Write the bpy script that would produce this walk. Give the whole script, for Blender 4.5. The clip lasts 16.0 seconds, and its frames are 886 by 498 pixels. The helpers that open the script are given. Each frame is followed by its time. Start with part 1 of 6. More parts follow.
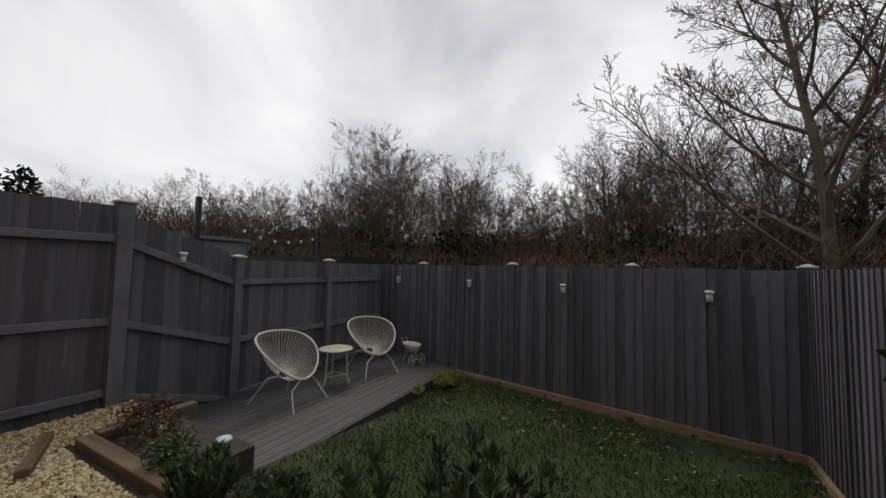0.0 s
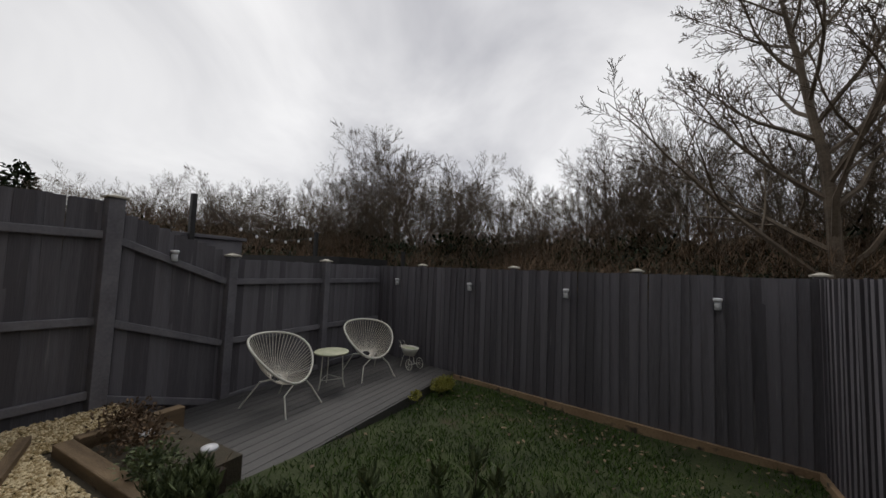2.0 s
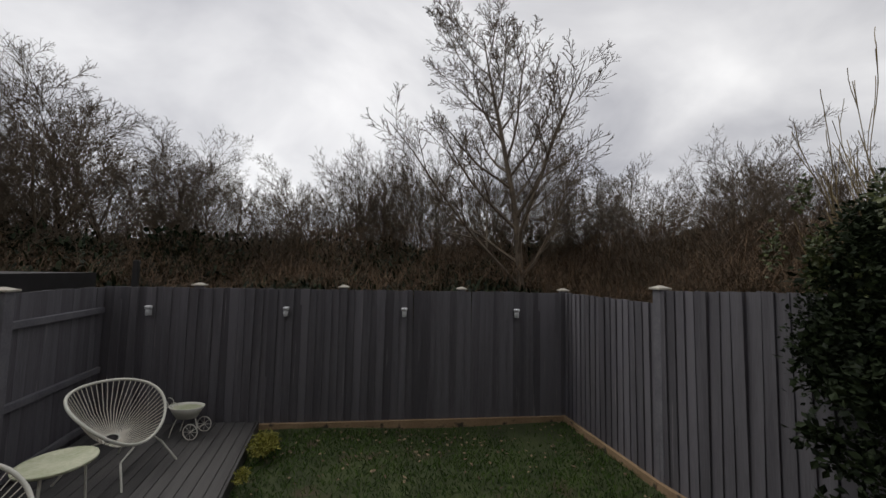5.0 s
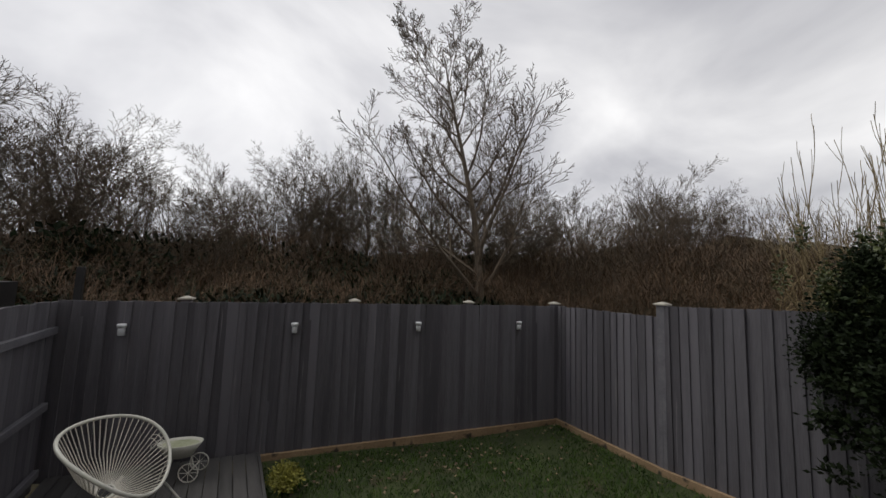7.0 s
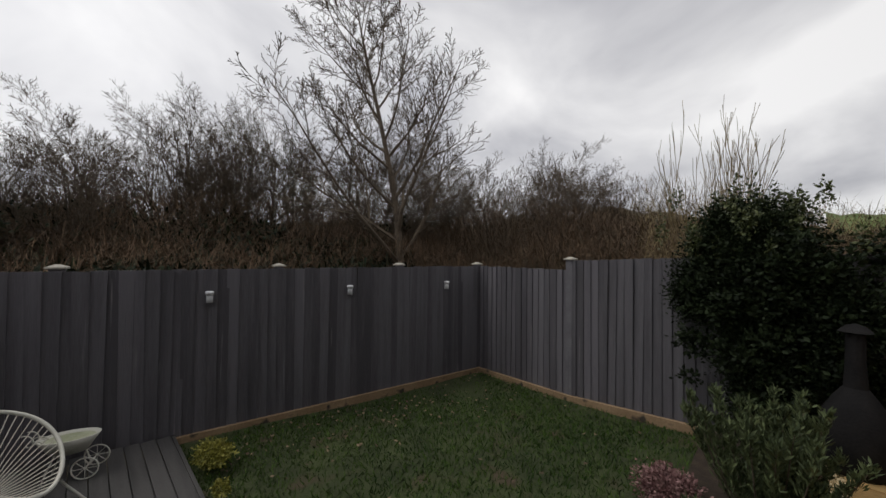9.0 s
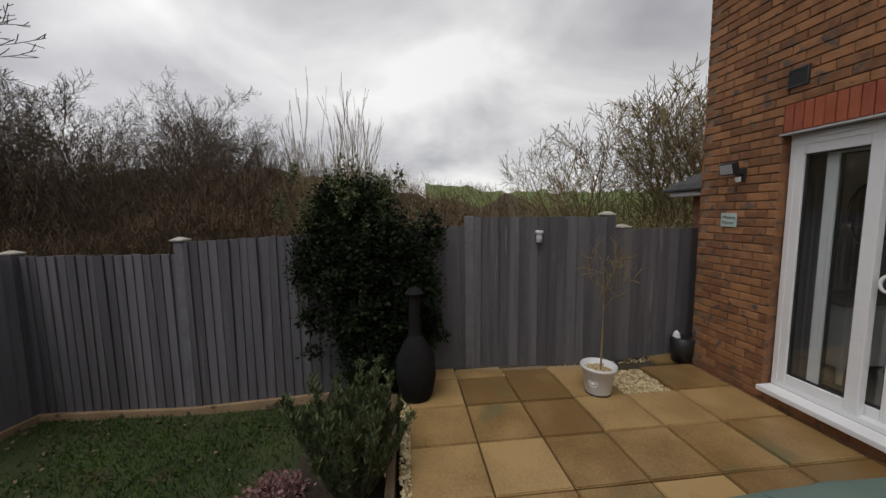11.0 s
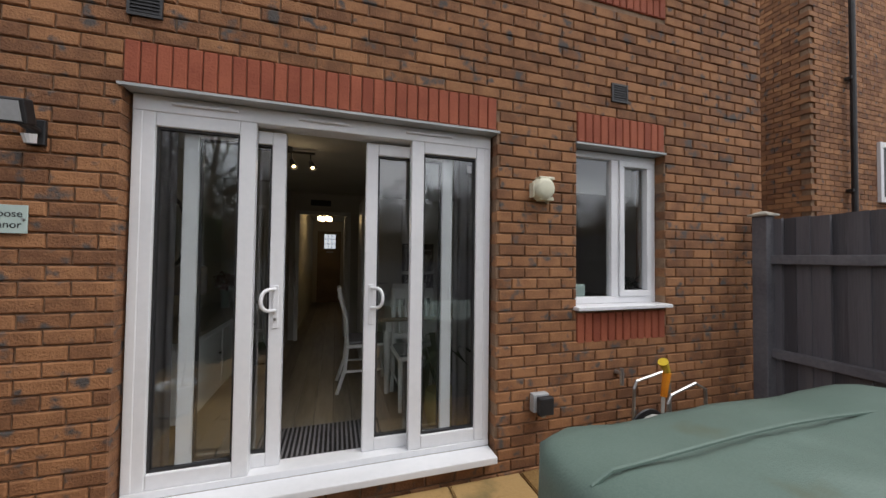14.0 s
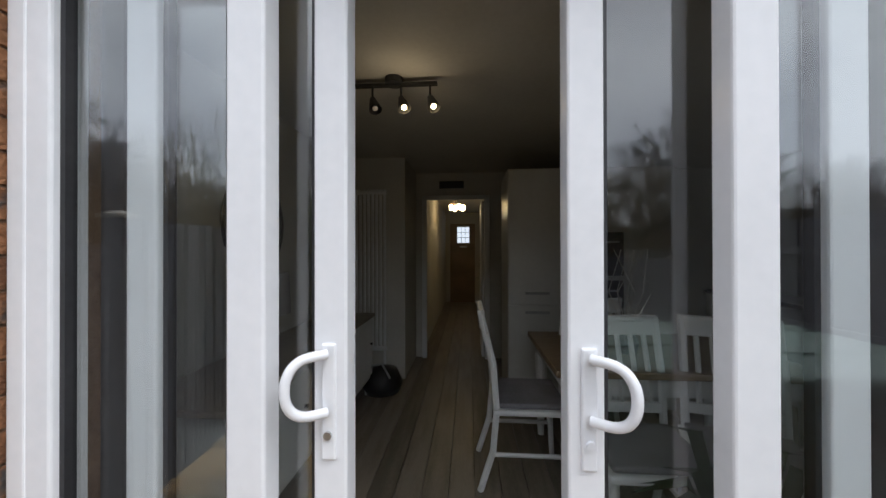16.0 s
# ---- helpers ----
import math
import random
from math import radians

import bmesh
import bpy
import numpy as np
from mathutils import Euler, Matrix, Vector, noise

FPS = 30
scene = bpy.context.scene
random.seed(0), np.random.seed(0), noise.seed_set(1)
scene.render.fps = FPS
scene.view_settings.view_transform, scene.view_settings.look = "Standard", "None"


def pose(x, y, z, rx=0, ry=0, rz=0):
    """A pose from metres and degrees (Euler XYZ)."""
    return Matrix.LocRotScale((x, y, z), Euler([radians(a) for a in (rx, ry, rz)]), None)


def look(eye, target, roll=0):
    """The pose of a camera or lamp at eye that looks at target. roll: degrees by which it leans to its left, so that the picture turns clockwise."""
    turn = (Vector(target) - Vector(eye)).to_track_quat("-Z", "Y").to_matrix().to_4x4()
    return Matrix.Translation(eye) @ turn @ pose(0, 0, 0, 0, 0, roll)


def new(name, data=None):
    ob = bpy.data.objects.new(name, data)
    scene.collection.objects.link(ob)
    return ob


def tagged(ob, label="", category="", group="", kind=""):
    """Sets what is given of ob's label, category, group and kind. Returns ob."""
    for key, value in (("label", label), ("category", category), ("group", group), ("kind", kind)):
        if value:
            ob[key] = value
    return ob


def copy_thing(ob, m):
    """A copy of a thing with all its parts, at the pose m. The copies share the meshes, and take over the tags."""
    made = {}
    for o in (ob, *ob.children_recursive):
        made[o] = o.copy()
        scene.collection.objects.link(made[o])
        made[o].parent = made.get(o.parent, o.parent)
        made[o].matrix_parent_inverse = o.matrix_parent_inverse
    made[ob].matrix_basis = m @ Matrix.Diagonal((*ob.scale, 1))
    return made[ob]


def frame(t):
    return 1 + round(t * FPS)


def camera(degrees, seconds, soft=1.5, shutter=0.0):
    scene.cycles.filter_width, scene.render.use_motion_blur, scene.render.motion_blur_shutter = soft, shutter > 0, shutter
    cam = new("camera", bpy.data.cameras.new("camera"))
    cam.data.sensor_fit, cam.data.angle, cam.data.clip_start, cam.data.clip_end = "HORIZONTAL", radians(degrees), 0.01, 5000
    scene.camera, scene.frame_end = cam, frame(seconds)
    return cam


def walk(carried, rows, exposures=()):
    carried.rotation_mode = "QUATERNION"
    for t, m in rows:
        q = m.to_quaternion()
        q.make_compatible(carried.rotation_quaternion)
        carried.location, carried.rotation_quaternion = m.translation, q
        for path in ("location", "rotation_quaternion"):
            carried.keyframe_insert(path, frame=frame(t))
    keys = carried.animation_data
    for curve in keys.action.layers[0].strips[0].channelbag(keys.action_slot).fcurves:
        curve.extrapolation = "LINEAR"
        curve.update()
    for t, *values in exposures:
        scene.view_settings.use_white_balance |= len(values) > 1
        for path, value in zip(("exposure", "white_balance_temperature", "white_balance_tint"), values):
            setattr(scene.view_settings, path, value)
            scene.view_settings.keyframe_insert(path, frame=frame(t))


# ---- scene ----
cam = camera(104.0, 16.0)
PATH = [
    (0, (0.907, 2.530, 1.208), (-0.023, 4.297, 1.322), 1.3),
    (0.5, (0.697, 2.508, 1.213), (-0.343, 4.211, 1.341), 2.1),
    (1, (0.685, 2.531, 1.205), (-0.350, 4.237, 1.334), 2.2),
    (1.5, (0.817, 2.621, 1.205), (-0.127, 4.380, 1.334), 2.0),
    (2, (0.841, 2.629, 1.212), (-0.085, 4.397, 1.339), 2.2),
    (2.5, (0.849, 2.507, 1.253), (-0.030, 4.297, 1.402), 2.2),
    (3, (0.632, 2.102, 1.381), (0.192, 4.050, 1.480), 1.4),
    (3.5, (0.165, 2.001, 1.477), (0.197, 4.000, 1.550), 1.3),
    (4, (-0.279, 2.232, 1.522), (0.049, 4.202, 1.609), 1.6),
    (4.2, (-0.409, 2.347, 1.529), (0.005, 4.301, 1.632), 1.5),
    (6.3, (-1.500, 3.141, 1.543), (-0.710, 4.970, 1.721), 1.8),
    (6.5, (-1.689, 3.128, 1.581), (-0.837, 4.928, 1.771), 2.0),
    (7, (-2.017, 3.224, 1.594), (-0.990, 4.931, 1.781), 2.0),
    (7.5, (-2.287, 3.447, 1.571), (-1.082, 5.032, 1.758), 2.0),
    (8, (-2.409, 3.534, 1.575), (-1.113, 5.046, 1.756), 1.3),
    (8.2, (-2.437, 3.524, 1.559), (-1.125, 5.030, 1.674), 1.0),
    (10.3, (-1.907, 3.053, 1.378), (-0.032, 3.747, 1.340), -0.9),
    (10.5, (-1.887, 3.029, 1.438), (0.057, 3.493, 1.376), -1.8),
    (11, (-1.588, 3.063, 1.654), (0.389, 2.843, 1.449), -0.8),
    (11.5, (-1.370, 3.019, 1.587), (0.363, 2.029, 1.460), 0.1),
    (12, (-1.293, 2.805, 1.540), (0.175, 1.447, 1.530), -0.3),
    (12.5, (-1.077, 2.598, 1.464), (0.015, 0.923, 1.493), 1.0),
    (13, (-0.728, 2.539, 1.379), (-0.210, 0.610, 1.472), 1.5),
    (13.5, (-0.326, 2.382, 1.393), (-0.427, 0.386, 1.464), 1.3),
    (14, (-0.060, 2.086, 1.404), (-0.650, 0.175, 1.454), 0.7),
    (14.5, (-0.018, 1.709, 1.427), (-0.505, -0.231, 1.404), 0.7),
    (15, (0.008, 1.349, 1.432), (-0.120, -0.647, 1.402), 0.3),
    (15.5, (0.040, 1.026, 1.427), (-0.006, -0.973, 1.427), 0.6),
    (16, (-0.030, 0.594, 1.431), (0.119, -1.401, 1.439), -0.1),
]
EXPOSURES = [(0, 0.0, 6500, 10), (2, -0.08, 6500, 10), (3.5, -0.1, 6500, 10), (4, -0.08, 6500, 10), (6.5, 0.05, 6500, 10), (8, 0.02, 6500, 10), (10.3, -0.02, 6500, 10), (11.5, 0.12, 6600, 10), (13, 0.42, 6700, 11), (15, 1.05, 6000, 10), (16, 1.2, 6000, 9)]
walk(cam, [(t, look(e, g, r)) for t, e, g, r in PATH], EXPOSURES)

# ---- sky, overcast, with a broad weak sun behind the cloud ----
SUN_EL, SUN_AZ = radians(60), radians(-50)
world = bpy.data.worlds.new("sky")
scene.world = world
world.use_nodes = True
wn, wl = world.node_tree.nodes, world.node_tree.links
wn.clear()
w_out, w_bg = wn.new("ShaderNodeOutputWorld"), wn.new("ShaderNodeBackground")
sky = wn.new("ShaderNodeTexSky")
sky.sky_type = 'NISHITA'
sky.sun_disc = False
sky.sun_elevation, sky.sun_rotation = SUN_EL, SUN_AZ
sky.dust_density = 0.6
tc, sep = wn.new("ShaderNodeTexCoord"), wn.new("ShaderNodeSeparateXYZ")
wl.new(tc.outputs["Generated"], sep.inputs[0])
lift = wn.new("ShaderNodeMath")
lift.operation = 'ADD'
lift.inputs[1].default_value = 0.35
wl.new(sep.outputs["Z"], lift.inputs[0])
comb = wn.new("ShaderNodeCombineXYZ")
for axis in "XY":
    d = wn.new("ShaderNodeMath")
    d.operation = 'DIVIDE'
    wl.new(sep.outputs[axis], d.inputs[0])
    wl.new(lift.outputs[0], d.inputs[1])
    wl.new(d.outputs[0], comb.inputs[axis])
n1 = wn.new("ShaderNodeTexNoise")
n1.inputs["Scale"].default_value, n1.inputs["Detail"].default_value = 1.15, 6.0
n1.inputs["Roughness"].default_value = 0.5
n1.inputs["Distortion"].default_value = 0.5
wl.new(comb.outputs[0], n1.inputs["Vector"])
ramp = wn.new("ShaderNodeValToRGB")
ramp.color_ramp.elements[0].position, ramp.color_ramp.elements[0].color = 0.32, (0.40, 0.40, 0.435, 1)
ramp.color_ramp.elements[1].position, ramp.color_ramp.elements[1].color = 0.66, (1.0, 0.99, 0.985, 1)
wl.new(n1.outputs["Fac"], ramp.inputs[0])
add = wn.new("ShaderNodeMixRGB")
add.blend_type = 'ADD'
add.inputs[0].default_value = 0.006
wl.new(ramp.outputs[0], add.inputs[1])
wl.new(sky.outputs[0], add.inputs[2])
wl.new(add.outputs[0], w_bg.inputs["Color"])
side = wn.new("ShaderNodeMath")
side.operation = 'MULTIPLY_ADD'
side.inputs[1].default_value, side.inputs[2].default_value = 0.2, 0.88
wl.new(sep.outputs["Y"], side.inputs[0])
wl.new(side.outputs[0], w_bg.inputs["Strength"])
wl.new(w_bg.outputs[0], w_out.inputs["Surface"])

sun = new("sun", bpy.data.lights.new("sun", 'SUN'))
sun.data.energy, sun.data.angle, sun.data.color = 1.0, radians(30), (1.0, 0.96, 0.9)
sun.matrix_world = look((0, 0, 0), (-math.sin(SUN_AZ) * math.cos(SUN_EL), -math.cos(SUN_AZ) * math.cos(SUN_EL), -math.sin(SUN_EL)))


# ---- materials ----
def material(name, dark, light, rough=0.7, scale=6.0, fine=60.0, bump=0.2, metal=0.0, stretch=(1, 1, 1), piece=0.0, spec=0.5, mark=None):
    """Noise at two scales between two colours, with fine relief; piece: variation from one piece to the next; mark: colour and share of stains."""
    m = bpy.data.materials.new(name)
    m.use_nodes = True
    nt, ln = m.node_tree.nodes, m.node_tree.links
    p = nt["Principled BSDF"]
    p.inputs["Roughness"].default_value, p.inputs["Metallic"].default_value = rough, metal
    p.inputs["Specular IOR Level"].default_value = spec
    co, mp = nt.new("ShaderNodeTexCoord"), nt.new("ShaderNodeMapping")
    mp.inputs["Scale"].default_value = stretch
    ln.new(co.outputs["Object"], mp.inputs["Vector"])
    a, b = nt.new("ShaderNodeTexNoise"), nt.new("ShaderNodeTexNoise")
    a.inputs["Scale"].default_value, a.inputs["Detail"].default_value = scale, 4
    b.inputs["Scale"].default_value, b.inputs["Detail"].default_value = fine, 3
    vec = mp.outputs[0]
    if piece:
        info = nt.new("ShaderNodeObjectInfo")
        sh = nt.new("ShaderNodeVectorMath")
        sh.operation = 'SCALE'
        sh.inputs[0].default_value = (37, 53, 71)
        ln.new(info.outputs["Random"], sh.inputs["Scale"])
        ad = nt.new("ShaderNodeVectorMath")
        ln.new(vec, ad.inputs[0])
        ln.new(sh.outputs[0], ad.inputs[1])
        vec = ad.outputs[0]
    ln.new(vec, a.inputs["Vector"])
    ln.new(vec, b.inputs["Vector"])
    mixf = nt.new("ShaderNodeMath")
    mixf.operation = 'MULTIPLY_ADD'
    mixf.inputs[1].default_value = 0.35
    ln.new(b.outputs["Fac"], mixf.inputs[0])
    half = nt.new("ShaderNodeMath")
    half.operation = 'MULTIPLY'
    half.inputs[1].default_value = 0.65
    ln.new(a.outputs["Fac"], half.inputs[0])
    ln.new(half.outputs[0], mixf.inputs[2])
    fac = mixf.outputs[0]
    if piece:
        isl = nt.new("ShaderNodeNewGeometry")
        r = nt.new("ShaderNodeMath")
        r.operation = 'ADD'
        ln.new(isl.outputs["Random Per Island"], r.inputs[0])
        ln.new(info.outputs["Random"], r.inputs[1])
        fr = nt.new("ShaderNodeMath")
        fr.operation = 'FRACT'
        ln.new(r.outputs[0], fr.inputs[0])
        of = nt.new("ShaderNodeMath")
        of.operation = 'MULTIPLY_ADD'
        of.inputs[1].default_value = piece
        ln.new(fr.outputs[0], of.inputs[0])
        sb = nt.new("ShaderNodeMath")
        sb.operation = 'SUBTRACT'
        sb.inputs[1].default_value = piece / 2
        ln.new(fac, sb.inputs[0])
        ln.new(sb.outputs[0], of.inputs[2])
        fac = of.outputs[0]
    rp = nt.new("ShaderNodeValToRGB")
    rp.color_ramp.elements[0].position, rp.color_ramp.elements[1].position = 0.33, 0.67
    rp.color_ramp.elements[0].color, rp.color_ramp.elements[1].color = (*dark, 1), (*light, 1)
    ln.new(fac, rp.inputs[0])
    col = rp.outputs[0]
    if mark:
        st = nt.new("ShaderNodeTexNoise")
        st.inputs["Scale"].default_value, st.inputs["Detail"].default_value = mark[2], 5
        ln.new(vec, st.inputs["Vector"])
        sr = nt.new("ShaderNodeValToRGB")
        sr.color_ramp.elements[0].position, sr.color_ramp.elements[1].position = mark[1], mark[1] + 0.1
        sr.color_ramp.elements[0].color, sr.color_ramp.elements[1].color = (0, 0, 0, 1), (1, 1, 1, 1)
        ln.new(st.outputs["Fac"], sr.inputs[0])
        mx = nt.new("ShaderNodeMixRGB")
        ln.new(sr.outputs[0], mx.inputs[0])
        ln.new(col, mx.inputs[1])
        mx.inputs[2].default_value = (*mark[0], 1)
        col = mx.outputs[0]
    ln.new(col, p.inputs["Base Color"])
    if bump:
        bp = nt.new("ShaderNodeBump")
        bp.inputs["Strength"].default_value, bp.inputs["Distance"].default_value = bump, 0.01
        ln.new(b.outputs["Fac"], bp.inputs["Height"])
        ln.new(bp.outputs[0], p.inputs["Normal"])
    return m


def glass_material(name, base, edge, tint=(1, 1, 1)):
    """Clear glass: sees through, mirrors base straight on and more at a slant."""
    m = bpy.data.materials.new(name)
    m.use_nodes = True
    nt, ln = m.node_tree.nodes, m.node_tree.links
    nt.clear()
    o, mx = nt.new("ShaderNodeOutputMaterial"), nt.new("ShaderNodeMixShader")
    t, g, f = nt.new("ShaderNodeBsdfTransparent"), nt.new("ShaderNodeBsdfGlossy"), nt.new("ShaderNodeLayerWeight")
    t.inputs["Color"].default_value = (*tint, 1)
    g.inputs["Roughness"].default_value = 0.01
    f.inputs["Blend"].default_value = 0.5
    pw, ml = nt.new("ShaderNodeMath"), nt.new("ShaderNodeMath")
    pw.operation, ml.operation = 'POWER', 'MULTIPLY_ADD'
    pw.inputs[1].default_value = 4.0
    ml.inputs[1].default_value, ml.inputs[2].default_value = edge, base
    ln.new(f.outputs["Facing"], pw.inputs[0])
    ln.new(pw.outputs[0], ml.inputs[0])
    ln.new(ml.outputs[0], mx.inputs[0])
    ln.new(t.outputs[0], mx.inputs[1])
    ln.new(g.outputs[0], mx.inputs[2])
    ln.new(mx.outputs[0], o.inputs["Surface"])
    return m


def glow_material(name, colour, strength):
    m = bpy.data.materials.new(name)
    m.use_nodes = True
    p = m.node_tree.nodes["Principled BSDF"]
    p.inputs["Emission Color"].default_value, p.inputs["Emission Strength"].default_value = (*colour, 1), strength
    p.inputs["Base Color"].default_value = (*colour, 1)
    return m


FENCE = material("painted_fence_timber", (0.07, 0.066, 0.075), (0.138, 0.132, 0.146), 0.75, 3, 40, 0.35, stretch=(4, 4, 0.35), piece=0.35, mark=((0.2, 0.19, 0.2), 0.66, 5))
RAIL = material("painted_rail_timber", (0.1, 0.097, 0.11), (0.17, 0.166, 0.18), 0.75, 4, 40, 0.3, piece=0.2)
CAP = material("pale_post_cap", (0.33, 0.31, 0.27), (0.5, 0.47, 0.4), 0.8, 8, 60, 0.3)
GRAVELBOARD = material("weathered_gravel_board", (0.2, 0.13, 0.07), (0.36, 0.25, 0.15), 0.8, 3, 40, 0.3, mark=((0.05, 0.04, 0.03), 0.6, 6))
BRICK = material("buff_brown_brick", (0.17, 0.075, 0.035), (0.36, 0.17, 0.075), 0.9, 9, 90, 0.6, piece=0.3, mark=((0.085, 0.075, 0.07), 0.585, 11))
RED = material("red_soldier_brick", (0.25, 0.06, 0.03), (0.36, 0.1, 0.05), 0.85, 6, 80, 0.4, piece=0.25)
MORTAR = material("brown_mortar", (0.19, 0.118, 0.072), (0.29, 0.19, 0.122), 0.95, 20, 120, 0.6)
UPVC = material("white_upvc", (0.74, 0.75, 0.77), (0.82, 0.82, 0.84), 0.3, 2, 30, 0.02)
WHITE = material("white_painted_wood", (0.7, 0.7, 0.68), (0.8, 0.8, 0.78), 0.45, 3, 40, 0.05)
GASKET = material("black_gasket", (0.015, 0.015, 0.017), (0.03, 0.03, 0.033), 0.5, 5, 50, 0.05)
BLACK = material("black_plastic", (0.012, 0.012, 0.013), (0.03, 0.03, 0.032), 0.45, 5, 60, 0.1)
# Darker than BLACK: the bush's shade on the chiminea is put into its colour.
IRON = material("bush_shaded_cast_iron", (0.006, 0.006, 0.007), (0.018, 0.017, 0.017), 0.85, 6, 60, 0.3, spec=0.2)
STEEL = material("grey_steel", (0.35, 0.35, 0.35), (0.5, 0.5, 0.5), 0.35, 6, 60, 0.05, metal=0.9)
GLASS = glass_material("window_glass", 0.11, 0.6, (0.93, 0.95, 0.95))
SLAB = material("wet_sandstone_slab", (0.2, 0.12, 0.045), (0.43, 0.285, 0.125), 0.3, 2.6, 60, 0.25, piece=0.4, mark=((0.17, 0.14, 0.065), 0.63, 2.2))
JOINT = material("dark_joint_soil", (0.03, 0.025, 0.015), (0.07, 0.055, 0.035), 0.9, 12, 80, 0.5)
STONE = material("golden_gravel", (0.3, 0.22, 0.1), (0.62, 0.52, 0.33), 0.75, 8, 60, 0.2, piece=0.8)
SOIL = material("dark_soil", (0.018, 0.012, 0.008), (0.05, 0.035, 0.022), 0.95, 12, 80, 0.8)
LAWN = material("lawn_soil_and_moss", (0.02, 0.028, 0.008), (0.05, 0.065, 0.02), 0.95, 3, 50, 0.8, mark=((0.06, 0.045, 0.025), 0.6, 2))
BLADE = material("grass_blade", (0.02, 0.05, 0.01), (0.075, 0.13, 0.024), 0.6, 1.3, 8, 0.0, piece=0.5, spec=0.2)
DECK = material("dark_deck_board", (0.035, 0.034, 0.034), (0.085, 0.082, 0.08), 0.5, 3, 50, 0.4, stretch=(5, 0.5, 5), piece=0.3)
SLEEPER = material("oak_sleeper", (0.07, 0.045, 0.025), (0.2, 0.14, 0.08), 0.85, 3, 50, 0.5, stretch=(0.6, 4, 4))
COVER = material("sage_green_cover_cloth", (0.1, 0.155, 0.13), (0.15, 0.21, 0.18), 0.55, 2, 150, 0.15, mark=((0.1, 0.1, 0.05), 0.57, 1.6))
CORD = material("cream_cord", (0.5, 0.47, 0.4), (0.66, 0.63, 0.56), 0.6, 10, 80, 0.1)
CREAM = material("cream_enamel", (0.52, 0.52, 0.46), (0.68, 0.67, 0.6), 0.45, 6, 60, 0.1, mark=((0.3, 0.2, 0.1), 0.68, 12))
MOSSTOP = material("mossy_cream_tabletop", (0.3, 0.33, 0.2), (0.55, 0.55, 0.42), 0.7, 5, 50, 0.2)
CERAMIC = material("white_glazed_pot", (0.62, 0.63, 0.66), (0.74, 0.75, 0.77), 0.35, 3, 40, 0.05, mark=((0.4, 0.36, 0.28), 0.68, 6))
BARK = material("grey_brown_bark", (0.06, 0.046, 0.033), (0.16, 0.125, 0.088), 0.9, 5, 50, 0.5)
BARKGREEN = material("greenish_bark", (0.05, 0.05, 0.03), (0.13, 0.125, 0.08), 0.9, 3, 40, 0.5)
TWIG = material("brown_twigs", (0.07, 0.046, 0.028), (0.17, 0.11, 0.063), 0.9, 0.4, 6, 0.0, piece=0.5)
TWIGPALE = material("straw_twigs", (0.12, 0.09, 0.045), (0.26, 0.2, 0.1), 0.9, 0.4, 6, 0.0, piece=0.5)
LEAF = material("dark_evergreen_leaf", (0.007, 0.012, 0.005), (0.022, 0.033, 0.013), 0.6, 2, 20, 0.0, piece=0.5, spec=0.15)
LEAFTOP = material("paler_evergreen_leaf", (0.035, 0.05, 0.014), (0.10, 0.12, 0.038), 0.5, 2, 20, 0.0, piece=0.5)
ROSE = material("rosemary_needles", (0.035, 0.052, 0.018), (0.11, 0.14, 0.055), 0.7, 3, 20, 0.0, piece=0.6)
HEATHER = material("pink_heather", (0.16, 0.075, 0.075), (0.34, 0.2, 0.19), 0.8, 6, 30, 0.0, piece=0.5)
YELLOWLEAF = material("yellow_green_leaf", (0.14, 0.14, 0.02), (0.3, 0.28, 0.05), 0.6, 3, 20, 0.0, piece=0.5)
FIELD = material("woodland_floor", (0.03, 0.026, 0.014), (0.085, 0.068, 0.035), 0.95, 0.3, 4, 0.6)
MEADOW = material("meadow_grass", (0.07, 0.11, 0.02), (0.12, 0.17, 0.04), 0.9, 0.2, 5, 0.3)
HILL = material("distant_hill", (0.07, 0.075, 0.07), (0.12, 0.125, 0.115), 0.95, 0.02, 0.3, 0.0)
PLASTER = material("interior_plaster", (0.5, 0.48, 0.43), (0.58, 0.56, 0.5), 0.8, 2, 40, 0.05)
OAKFLOOR = material("grey_oak_floor", (0.13, 0.11, 0.08), (0.26, 0.22, 0.17), 0.35, 3, 40, 0.1, stretch=(6, 0.8, 1), piece=0.3)
TABLEWOOD = material("oak_tabletop", (0.16, 0.11, 0.06), (0.26, 0.18, 0.1), 0.4, 3, 40, 0.1, stretch=(0.6, 5, 1))
CABINET = material("cream_cabinet_gloss", (0.55, 0.54, 0.5), (0.62, 0.61, 0.57), 0.3, 2, 30, 0.02)
ROOFTILE = material("dark_roof_tile", (0.03, 0.03, 0.032), (0.07, 0.068, 0.068), 0.8, 5, 50, 0.3, piece=0.3)
HOSE = material("pale_hose", (0.4, 0.4, 0.38), (0.55, 0.55, 0.52), 0.5, 8, 60, 0.05)
ORANGE = material("orange_plastic", (0.7, 0.2, 0.01), (0.85, 0.33, 0.02), 0.4, 5, 50, 0.02)
YELLOW = material("yellow_plastic", (0.6, 0.42, 0.02), (0.75, 0.55, 0.05), 0.4, 5, 50, 0.02)
GREYPLASTIC = material("grey_plastic", (0.35, 0.36, 0.37), (0.45, 0.46, 0.47), 0.45, 5, 60, 0.05)
IVORY = material("ivory_plastic", (0.62, 0.6, 0.45), (0.72, 0.7, 0.56), 0.4, 5, 50, 0.02)
LAMPGLOW = glow_material("warm_lamp_glow", (1.0, 0.72, 0.35), 5.0)
